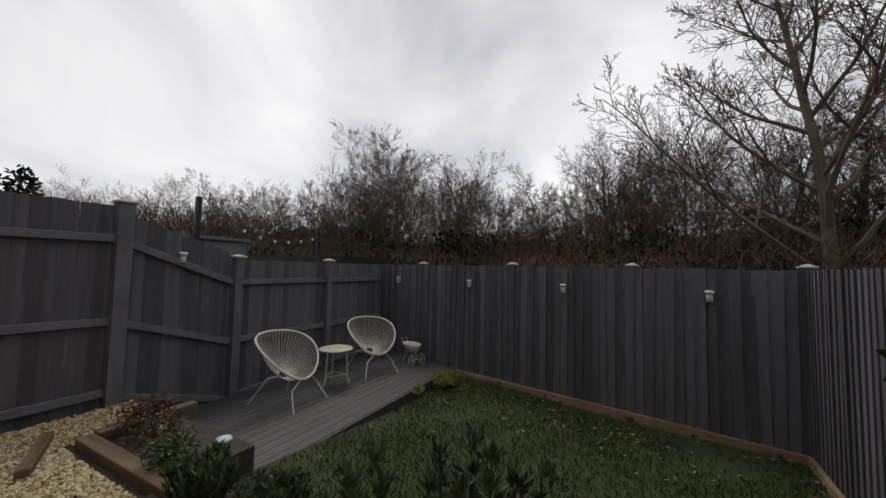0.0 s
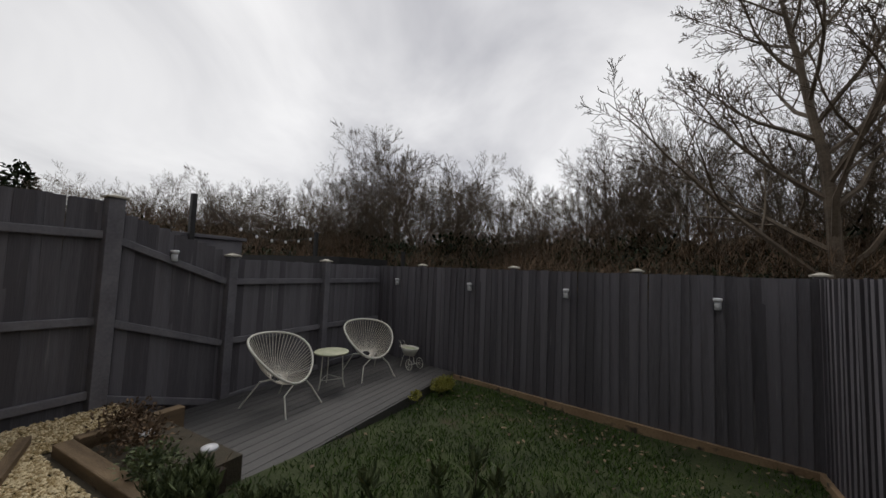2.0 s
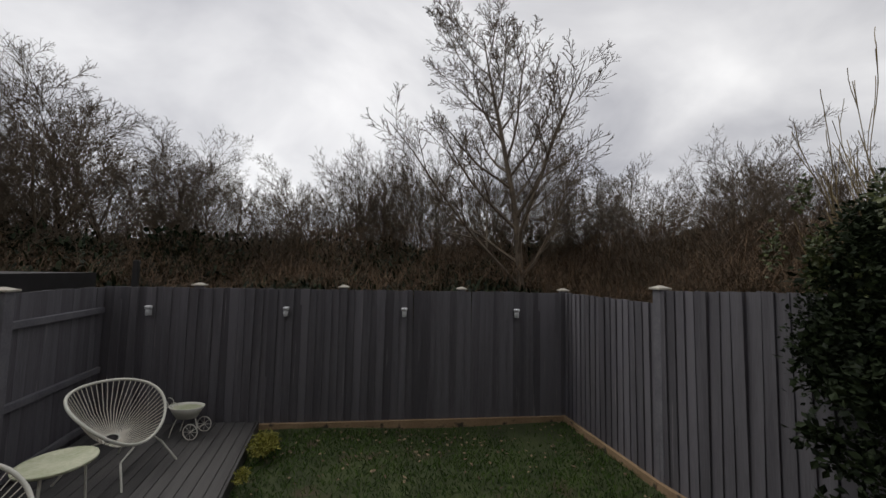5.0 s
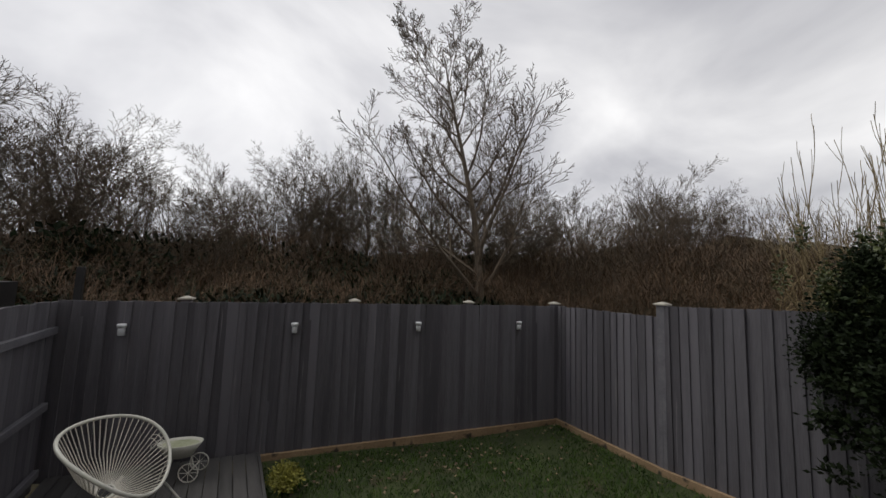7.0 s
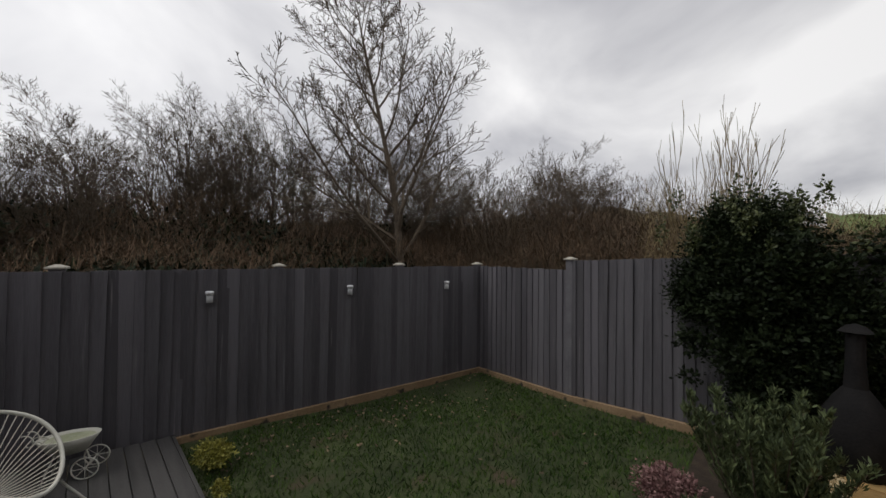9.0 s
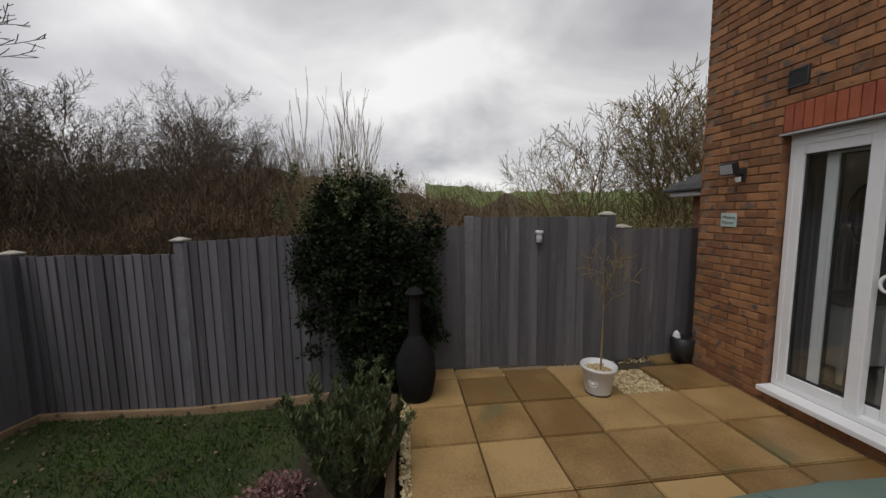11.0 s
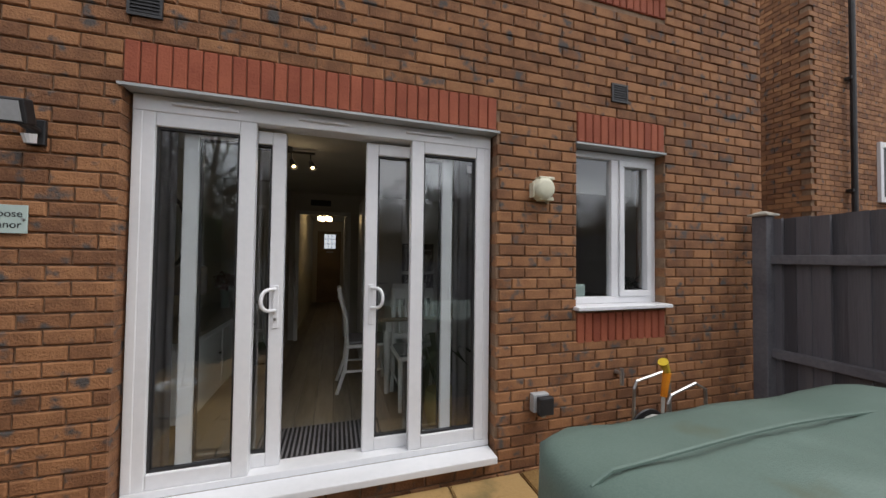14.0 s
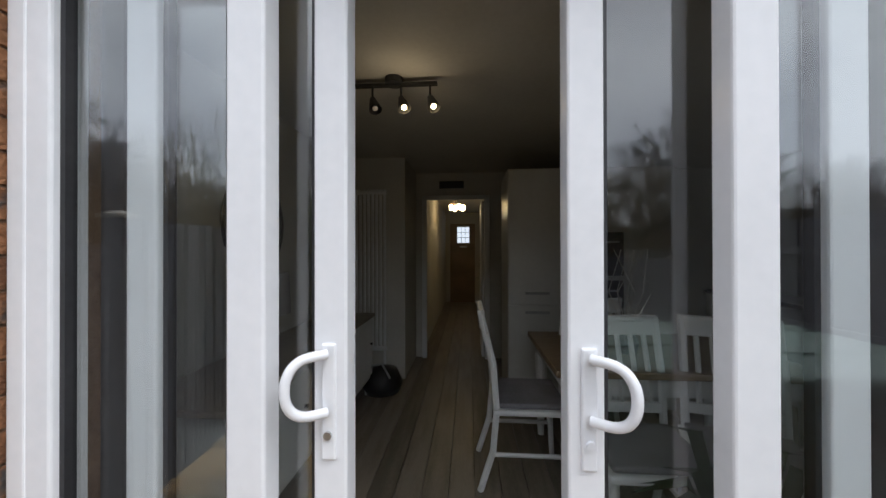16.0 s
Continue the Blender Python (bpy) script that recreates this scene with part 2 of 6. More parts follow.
SIGNGLASS = material("pale_green_glass_sign", (0.4, 0.5, 0.47), (0.5, 0.6, 0.56), 0.2, 2, 30, 0.0)
CURTAIN = material("grey_curtain", (0.16, 0.155, 0.16), (0.24, 0.23, 0.24), 0.9, 5, 60, 0.1)
BASKET = material("straw_basket", (0.3, 0.24, 0.08), (0.5, 0.42, 0.18), 0.8, 10, 60, 0.3)


# ---- mesh helpers ----
def box(bm, x0, x1, y0, y1, z0, z1, m=None, bevel=0.0):
    r = bmesh.ops.create_cube(bm, size=1.0)
    vs = r["verts"]
    t = Matrix.Translation(((x0 + x1) / 2, (y0 + y1) / 2, (z0 + z1) / 2)) @ Matrix.Diagonal((abs(x1 - x0), abs(y1 - y0), abs(z1 - z0), 1))
    bmesh.ops.transform(bm, matrix=(m @ t) if m else t, verts=vs)
    if bevel:
        es = list({e for v in vs for e in v.link_edges})
        bmesh.ops.bevel(bm, geom=es, offset=bevel, segments=2, affect='EDGES', profile=0.5)
    return bm


def cyl(bm, a, b, r0, r1=None, n=12, caps=True):
    a, b = Vector(a), Vector(b)
    r1 = r0 if r1 is None else r1
    d = b - a
    q = d.to_track_quat('Z', 'Y').to_matrix().to_4x4()
    bmesh.ops.create_cone(bm, cap_ends=caps, segments=n, radius1=r0, radius2=r1, depth=d.length,
                          matrix=Matrix.Translation((a + b) / 2) @ q)
    return bm


def tube(bm, pts, r, n=6, closed=False):
    """A round tube along points."""
    pts = [Vector(p) for p in pts]
    rings = []
    k = len(pts)
    q = last = None
    for i, p in enumerate(pts):
        if closed:
            d = pts[(i + 1) % k] - pts[i - 1]
        else:
            d = pts[min(i + 1, k - 1)] - pts[max(i - 1, 0)]
        q = d.to_track_quat('Z', 'Y') if q is None else last.rotation_difference(d) @ q
        last = d
        rr = r[i] if isinstance(r, (list, tuple)) else r
        rings.append([bm.verts.new(p + q @ Vector((rr * math.cos(2 * math.pi * j / n), rr * math.sin(2 * math.pi * j / n), 0))) for j in range(n)])
    for i in range(k if closed else k - 1):
        a, b = rings[i], rings[(i + 1) % k]
        off = 0
        if closed and i == k - 1:
            off = min(range(n), key=lambda o: (a[0].co - b[o].co).length)
        for j in range(n):
            bm.faces.new((a[j], a[(j + 1) % n], b[(j + 1 + off) % n], b[(j + off) % n]))
    return bm


def lathe(bm, prof, n=24, m=None):
    """Turns a profile of (radius, z) about z."""
    rings = []
    for r, z in prof:
        rings.append([bm.verts.new((m @ Vector((r * math.cos(2 * math.pi * j / n), r * math.sin(2 * math.pi * j / n), z))) if m else
                                   (r * math.cos(2 * math.pi * j / n), r * math.sin(2 * math.pi * j / n), z)) for j in range(n)])
    for a, b in zip(rings, rings[1:]):
        for j in range(n):
            bm.faces.new((a[j], a[(j + 1) % n], b[(j + 1) % n], b[j]))
    return bm


def mesh_of(bm, mat, smooth=False):
    me = bpy.data.meshes.new("mesh")
    bmesh.ops.recalc_face_normals(bm, faces=bm.faces[:])
    bm.to_mesh(me)
    bm.free()
    me.materials.append(mat)
    if smooth:
        me.polygons.foreach_set("use_smooth", [True] * len(me.polygons))
    return me


def part(name, bm, mat, parent=None, label="", smooth=False):
    ob = new(name, mesh_of(bm, mat, smooth))
    ob.parent = parent
    if label:
        tagged(ob, label)
    return ob


def thing(name, label, category, group="", kind="", at=(0, 0, 0), turn=0.0):
    ob = new(name)
    ob.empty_display_size = 0.1
    ob.matrix_world = pose(*at, 0, 0, turn)
    return tagged(ob, label, category, group, kind)


def single(name, bm, mat, label, category, group="", kind="", smooth=False):
    ob = part(name, bm, mat, None, "", smooth)
    return tagged(ob, label, category, group, kind)


def raw(name, verts, faces, mat, parent=None):
    me = bpy.data.meshes.new(name)
    me.from_pydata(verts, [], faces)
    me.materials.append(mat)
    ob = new(name, me)
    ob.parent = parent
    return ob


def quick():
    return bmesh.new()

# ---- plan ----
HX0, HX1 = -3.66, 1.72            # the house wall along y = 0
DOOR = (-1.07, 0.965, 0.0, 2.25)  # x from, x to, z from, z to
WIN = (-2.53, -1.71, 1.05, 2.25)
UP1, UP2 = (-0.35, 0.80, 3.55, 4.3), (-2.55, -1.70, 3.55, 4.3)
LF = -3.48                        # left fence
BL, BR = Vector((-3.497, 8.254)), Vector((2.451, 7.045))
R3 = Vector((1.783, 0.911))
DECKZ = -0.41


def lawn_z(x, y):
    return -0.53 + 0.22 * max(0.0, min(1.0, (6.6 - y) / 3.2)) + 0.02 * math.sin(2.1 * x + 1.3 * y)


# ground sheet to the horizon, sinking behind the fence and rising to the left wood
def far_z(x, y):
    r = math.hypot(x, y)
    z = -0.62
    if y > 9 or abs(x) > 4:
        z += -0.5 * min(1, max(0, (y - 9) / 8)) + 0.15 * noise.noise(Vector((x * 0.1, y * 0.1, 0)))
    if r > 60:
        z += (r - 60) * 0.035 * (1 + 0.5 * noise.noise(Vector((x * 0.01, y * 0.01, 3))))
    return min(z, 26.0)


steps = [-1500, -700, -350, -200, -120, -80, -60, -45, -35, -28, -22, -17, -13, -10, -8, -6.5, -5.2, -4.2, -3.3, -2.4, -1.5, -0.5, 0.5, 1.5, 2.4, 3.3, 4.2, 5.2, 6.5, 8, 10, 13, 17, 22, 28, 35, 45, 60, 80, 120, 200, 350, 700, 1500]
gv = [(x, y, far_z(x, y)) for y in steps for x in steps]
k = len(steps)
gf = [(j * k + i, j * k + i + 1, (j + 1) * k + i + 1, (j + 1) * k + i) for j in range(k - 1) for i in range(k - 1)]
ground = raw("ground", gv, gf, FIELD)
tagged(ground, "rough brown woodland floor and scrub beyond the garden", "ground", kind="structure")

# lawn
lv, lf_ = [], []
NX, NY = 26, 26
for j in range(NY + 1):
    y = 3.05 + (8.35 - 3.05) * j / NY
    for i in range(NX + 1):
        x = -1.61 + 4.16 * i / NX
        lv.append((x, y, lawn_z(x, y)))
for j in range(NY):
    for i in range(NX):
        c = j * (NX + 1) + i
        x, y = lv[c][0], lv[c][1]
        if y < 8.14 - (x + 3.497) * 0.2033 + 0.1:
            lf_.append((c, c + 1, c + NX + 2, c + NX + 1))
lawn = raw("lawn", lv, lf_, LAWN)
tagged(lawn, "mossy damp lawn soil with bare leafy patches", "lawn", kind="structure")

rg = random.Random(5)
bv, bf = [], []


def on_lawn(x, y):
    back = 8.254 - (x + 3.497) * 0.2033
    right = 1.783 + (y - 0.911) * 0.109
    return -1.58 < x < right - 0.06 and 3.75 < y < back - 0.12


count = 0
while count < 26000:
    x, y = rg.uniform(-1.6, 2.5), rg.uniform(3.7, 8.2)
    dens = 0.5 + 0.8 * noise.noise(Vector((x * 0.9, y * 0.9, 2)))
    if y > 6.6:
        dens -= 0.25 * (y - 6.6)
    if not on_lawn(x, y) or rg.random() > dens + 0.25:
        continue
    z = lawn_z(x, y) - 0.005
    h, a, w = rg.uniform(0.02, 0.06), rg.uniform(0, 6.28), rg.uniform(0.003, 0.006)
    lx, ly = rg.gauss(0, 0.02), rg.gauss(0, 0.02)
    c, s = math.cos(a) * w, math.sin(a) * w
    n0 = len(bv)
    bv += [(x - c, y - s, z), (x + c, y + s, z), (x + lx * 0.5 + c * 0.6, y + ly * 0.5 + s * 0.6, z + h * 0.7), (x + lx, y + ly, z + h)]
    bf += [(n0, n0 + 1, n0 + 2), (n0, n0 + 2, n0 + 3)]
    count += 1
grass = raw("grass", bv, bf, BLADE)
tagged(grass, "short uneven green lawn grass, thin near the back", "grass", kind="stuff")

# fallen leaves on the lawn
bv, bf = [], []
for _ in range(260):
    x, y = rg.uniform(-1.5, 2.4), rg.uniform(4.0, 8.0)
    if rg.random() < 0.6:
        y = 7.5 - 0.2033 * (x + 1) - abs(rg.gauss(0, 0.5))
    if not on_lawn(x, y):
        continue
    z, a, r = lawn_z(x, y) + rg.uniform(0.03, 0.05), rg.uniform(0, 6.28), rg.uniform(0.012, 0.03)
    n0 = len(bv)
    bv += [(x + r * math.cos(a + q) * (1 if i % 2 else 0.6), y + r * math.sin(a + q) * (1 if i % 2 else 0.6), z + rg.uniform(-0.008, 0.012)) for i, q in enumerate((0, 1.57, 3.14, 4.71))]
    bf.append((n0, n0 + 1, n0 + 2, n0 + 3))
LITTER = material("dead_leaf", (0.08, 0.05, 0.03), (0.2, 0.15, 0.09), 0.8, 5, 30, 0.0, piece=0.6)
tagged(raw("leaf_litter", bv, bf, LITTER), "curled brown fallen leaves on the grass", "leaves", kind="stuff")

# patio bed under the slabs, and soil of the borders
bm = quick()
box(bm, -3.4, 1.86, -0.05, 3.06, -0.5, -0.035)
box(bm, 1.60, 2.6, -6.0, 0.9, -0.5, -0.04)
single("patio_bed", bm, JOINT, "dark bedding and joints under the patio slabs", "paving", kind="structure")
bm = quick()
box(bm, -1.55, 1.95, 3.15, 3.86, -0.7, -0.14)
box(bm, -2.64, -1.555, 3.70, 4.15, -0.7, -0.19)
single("border_soil", bm, SOIL, "dark planting border between patio and lawn", "soil", kind="structure")
bm = quick()
box(bm, -3.44, -1.62, 3.06, 4.3, -0.7, -0.18)
single("gravel_bed", bm, JOINT, "dark ground under loose gravel", "ground", kind="structure")


def gravel(name, label, spots, seed, zf, size=(0.008, 0.017)):
    r = random.Random(seed)
    v, f = [], []
    for x0, x1, y0, y1, num in spots:
        for _ in range(num):
            x, y, s = r.uniform(x0, x1), r.uniform(y0, y1), r.uniform(*size)
            z, a = zf + r.uniform(-0.006, 0.012), r.uniform(0, 6.28)
            n0 = len(v)
            for i in range(4):
                q = a + i * 1.57 + r.uniform(-0.3, 0.3)
                v.append((x + s * math.cos(q) * 1.2, y + s * math.sin(q), z + r.uniform(-0.004, 0.004)))
            v += [(x + r.uniform(-s, s) * 0.3, y + r.uniform(-s, s) * 0.3, z + s * 0.7), (x, y, z - s)]
            for i in range(4):
                f += [(n0 + i, n0 + (i + 1) % 4, n0 + 4), (n0 + (i + 1) % 4, n0 + i, n0 + 5)]
    ob = raw(name, v, f, STONE)
    tagged(ob, label, "gravel", kind="stuff")


gravel("gravel", "loose golden gravel in the corner by the fence", [(-3.4, -2.75, 3.05, 4.0, 4200), (-2.75, -1.6, 3.05, 3.56, 4200), (-3.4, -2.8, 4.0, 4.2, 500)], 3, -0.165)
gravel("gravel", "pale gravel strip along the patio edge", [(-1.6, 1.75, 3.0, 3.13, 2600), (1.72, 1.9, 0.9, 2.9, 900), (1.22, 1.69, 0.62, 1.09, 1700), (1.85, 2.05, -2.5, 0.9, 900)], 4, -0.03)
gravel("gravel", "pale stones at the foot of the house wall", [(-3.4, -2.6, 0.02, 0.5, 900), (0.5, 0.75, 3.2, 3.45, 260)], 6, -0.02)


# ---- fences ----
def unit_board(w, t):
    bm = quick()
    vs = [bm.verts.new(p) for p in ((-w / 2, 0, 0), (w / 2, 0, 0), (w / 2, t * 0.45, 0), (-w / 2, t, 0), (-w / 2, 0, 1), (w / 2, 0, 1), (w / 2, t * 0.45, 1), (-w / 2, t, 1))]
    for q in ((0, 1, 2, 3), (7, 6, 5, 4), (0, 4, 5, 1), (1, 5, 6, 2), (2, 6, 7, 3), (3, 7, 4, 0)):
        bm.faces.new([vs[i] for i in q])
    return mesh_of(bm, FENCE)


BOARD = unit_board(0.118, 0.03)


def boards(fence, p0, p1, top, base, seed, pitch=0.1, lean=0.0):
    """Upright boards from p0 to p1; top and base: heights by the share of the way."""
    r = random.Random(seed)
    d = p1 - p0
    n = max(1, round(d.length / pitch))
    yaw = math.degrees(math.atan2(d.y, d.x))
    for i in range(n):
        s = (i + 0.5) / n
        p = p0 + d * s
        ob = new("board", BOARD)
        z0 = base(s)
        ob.matrix_world = pose(p.x, p.y, z0, r.gauss(0, 0.25), r.gauss(0, 0.35), yaw + r.gauss(0, 0.4)) @ Matrix.Diagonal((1, 1, top(s) - z0 + r.uniform(-0.006, 0.006), 1))
        ob.parent = fence


def post(fence, x, y, z0, z1, yaw=0, w=0.095, cap=True):
    bm = quick()
    box(bm, -w / 2, w / 2, -w / 2, w / 2, 0, z1 - z0, None, 0.006)
    o = part("post", bm, RAIL, fence)
    o.matrix_world = pose(x, y, z0, 0, 0, yaw)
    if cap:
        bm = quick()
        c = w / 2 + 0.022
        box(bm, -c, c, -c, c, 0, 0.02, None, 0.004)
        bmesh.ops.create_cone(bm, cap_ends=True, segments=4, radius1=c * 1.2, radius2=0.02, depth=0.022, matrix=pose(0, 0, 0.031, 0, 0, 45))
        o = part("post_cap", bm, CAP, fence, "pale weathered timber post cap")
        o.matrix_world = pose(x, y, z1, 0, 0, yaw)


def rail(fence, a, b, h=0.075, t=0.045):
    a, b = Vector(a), Vector(b)
    d = b - a
    bm = quick()
    box(bm, 0, d.length, -t / 2, t / 2, -h / 2, h / 2, None, 0.008)
    o = part("rail", bm, RAIL, fence)
    o.matrix_world = Matrix.Translation(a) @ Matrix.Rotation(math.atan2(d.y, d.x), 4, 'Z') @ Matrix.Rotation(-math.atan2(d.z, math.hypot(d.x, d.y)), 4, 'Y')


def gravel_board(fence, a, b, h=0.14):
    a, b = Vector(a), Vector(b)
    d = b - a
    bm = quick()
    box(bm, 0, d.length, -0.022, 0.022, -h, 0, None, 0.004)
    o = part("gravel_board", bm, GRAVELBOARD, fence, "brown weathered board along the foot of the fence")
    o.matrix_world = Matrix.Translation(a) @ Matrix.Rotation(math.atan2(d.y, d.x), 4, 'Z') @ Matrix.Rotation(-math.atan2(d.z, math.hypot(d.x, d.y)), 4, 'Y')


back_fence = thing("fence", "grey-violet painted close-board timber fence behind the lawn", "fence", kind="structure")
boards(back_fence, BR, BL, lambda s: 1.27, lambda s: -0.48, 11)
dv = (BL - BR).normalized()
nb = Vector((-dv.y, dv.x))
nb = nb if nb.y > 0 else -nb
for s in (0.0, 0.249, 0.519, 0.825):
    p = BR + (BL - BR) * s + nb * 0.08
    post(back_fence, p.x, p.y, -0.7, 1.29, math.degrees(math.atan2(dv.y, dv.x)))
a, b = BR - nb * 0.04, BR + (BL - BR) * 0.695 - nb * 0.04
gravel_board(back_fence, (b.x, b.y, -0.45), (a.x, a.y, -0.44), 0.14)

right_fence = thing("fence", "grey-violet painted close-board timber fence stepping up to the house", "fence", kind="structure")


def rf(s):
    return BR + (R3 - BR) * s


dr = (R3 - BR).normalized()
nr = Vector((-dr.y, dr.x))
nr = nr if nr.x > 0 else -nr
for s0, s1, t0, t1, b0, b1, sd in ((0, 0.271, 1.27, 1.27, -0.48, -0.42, 21), (0.271, 0.758, 1.40, 1.52, -0.42, -0.06, 22), (0.758, 1.0, 1.61, 1.60, 0.02, 0.03, 23)):
    boards(right_fence, rf(s1), rf(s0), lambda s, a=t1, c=t0: a + (c - a) * s, lambda s, a=b1, c=b0: a + (c - a) * s, sd)
for s, z in ((0.271, 1.405), (0.758, 1.62), (0.995, 1.61)):
    p = rf(s) + nr * (0.02 if s < 0.9 else 0.08)
    post(right_fence, p.x, p.y, -0.6, z, math.degrees(math.atan2(dr.y, dr.x)), cap=s != 0.758)
for s0, s1, z0, z1 in ((0.0, 0.271, -0.44, -0.39), (0.271, 0.7, -0.39, -0.13)):
    a, b = rf(s0) - nr * 0.045, rf(s1) - nr * 0.045
    gravel_board(right_fence, (a.x, a.y, z0), (b.x, b.y, z1), 0.10)
side_fence = thing("fence", "darker grey close-board fence along the side passage", "fence", kind="structure")
boards(side_fence, Vector((2.35, -3.0)), Vector((1.86, 0.85)), lambda s: 1.46, lambda s: 0.02, 25)
post(side_fence, 1.93, 0.72, -0.1, 1.47, 8)

left_fence = thing("fence", "grey-violet timber fence with exposed rails and posts, stepping down", "fence", kind="structure")
YP = (0.12, 2.2, 4.07, 5.23, 6.76)
tops = [((0.1, 4.07), lambda s: 1.755), ((4.07, 5.23), lambda s: 1.69 - 0.36 * s), ((5.23, 8.23), lambda s: 1.265)]
for (y0, y1), tf in tops:
    boards(left_fence, Vector((LF - 0.06, y1)), Vector((LF - 0.06, y0)), lambda s, q=tf: q(1 - s), lambda s: -0.55, int(y0 * 10) + 31)
for y, z in zip(YP, (1.78, 1.78, 1.78, 1.29, 1.29)):
    post(left_fence, LF + 0.02, y, -0.7, z, 0, 0.105 if y != 4.07 else 0.125)
for y0, y1, zs0, zs1 in ((0.15, 2.15, (1.42, 0.66, -0.04), (1.42, 0.66, -0.04)), (2.25, 4.02, (1.42, 0.66, -0.04), (1.43, 0.63, -0.04)),
                         (4.12, 5.18, (1.39, 0.60, -0.11), (0.98, 0.24, -0.46)), (5.28, 6.71, (0.98, 0.25, -0.44), (0.98, 0.25, -0.38)), (6.81, 8.2, (0.98, 0.25, -0.37), (0.98, 0.25, -0.37))):
    for za, zb in zip(zs0, zs1):
        rail(left_fence, (LF, y0, za), (LF, y1, zb))

# ---- deck ----
deck = thing("deck", "dark grey weathered timber deck beside the lawn", "deck", kind="structure")
for i in range(15):
    x0 = -3.40 + i * 0.1185
    y1 = 8.18 - (x0 + 3.497) * 0.2033
    y0 = 4.15 + 0.02 * (i % 3)
    bm = quick()
    box(bm, x0, x0 + 0.113, y0, y1, DECKZ - 0.025, DECKZ, None, 0.004)
    part("plank", bm, DECK, deck)
bm = quick()
box(bm, -1.625, -1.595, 4.15, 7.82, DECKZ - 0.16, DECKZ - 0.004, None, 0.004)
part("edge_board", bm, DECK, deck)
bm = quick()
box(bm, -3.40, -1.63, 4.12, 4.148, DECKZ - 0.2, DECKZ - 0.004, None, 0.003)
part("edge_board", bm, DECK, deck)

# ---- house ----
house_wall = thing("wall_house", "buff brown brick rear wall of a two-storey house", "house wall", kind="structure")
bm = quick()
G = 0.008
xs = [HX0, UP2[0] - G, WIN[1] + G, DOOR[0] - G, UP1[0] - G, UP1[1] + G, DOOR[1] + G, HX1]


def column(bm, x0, x1, gaps):
    z = -0.4
    for g0, g1 in sorted(gaps):
        box(bm, x0, x1, -0.28, -0.012, z, g0)
        z = g1
    box(bm, x0, x1, -0.28, -0.012, z, 4.42)


up, dr_, wn_ = (UP1[2] - G, UP1[3] + G), (0.10, DOOR[3] + G), (WIN[2] - G, WIN[3] + G)
column(bm, HX0, WIN[0] - G, [])
column(bm, WIN[0] - G, WIN[1] + G, [wn_, up])
column(bm, WIN[1] + G, DOOR[0] - G, [])
column(bm, DOOR[0] - G, UP1[0] - G, [dr_])
column(bm, UP1[0] - G, UP1[1] + G, [dr_, up])
column(bm, UP1[1] + G, DOOR[1] + G, [dr_])
column(bm, DOOR[1] + G, HX1 - 0.012, [])
part("mortar", bm, MORTAR, house_wall)
bm = quick()
box(bm, HX1 - 0.28, HX1 - 0.012, -8.0, -0.28, -0.4, 4.42)
box(bm, HX0, HX0 + 0.25, -8.0, -0.28, -0.4, 4.42)
part("side_wall", bm, MORTAR, house_wall)


def rounded_brick(w, d, h=0.067):
    b = 0.006
    bm = quick()
    back = [bm.verts.new(p) for p in ((-w / 2, -d, 0), (w / 2, -d, 0), (w / 2, -d, h), (-w / 2, -d, h))]
    mid = [bm.verts.new(p) for p in ((-w / 2, -b, 0), (w / 2, -b, 0), (w / 2, -b, h), (-w / 2, -b, h))]
    fr = [bm.verts.new(p) for p in ((-w / 2 + b, 0, b), (w / 2 - b, 0, b), (w / 2 - b, 0, h - b), (-w / 2 + b, 0, h - b))]
    for a, c in ((back, mid), (mid, fr)):
        for i in range(4):
            bm.faces.new((a[i], a[(i + 1) % 4], c[(i + 1) % 4], c[i]))
    bm.faces.new(fr)
    return bm


BRICKS = {}


def brick_mesh(w, d):
    key = (round(w, 3), d)
    if key not in BRICKS:
        BRICKS[key] = mesh_of(rounded_brick(w, d), BRICK)
    return BRICKS[key]


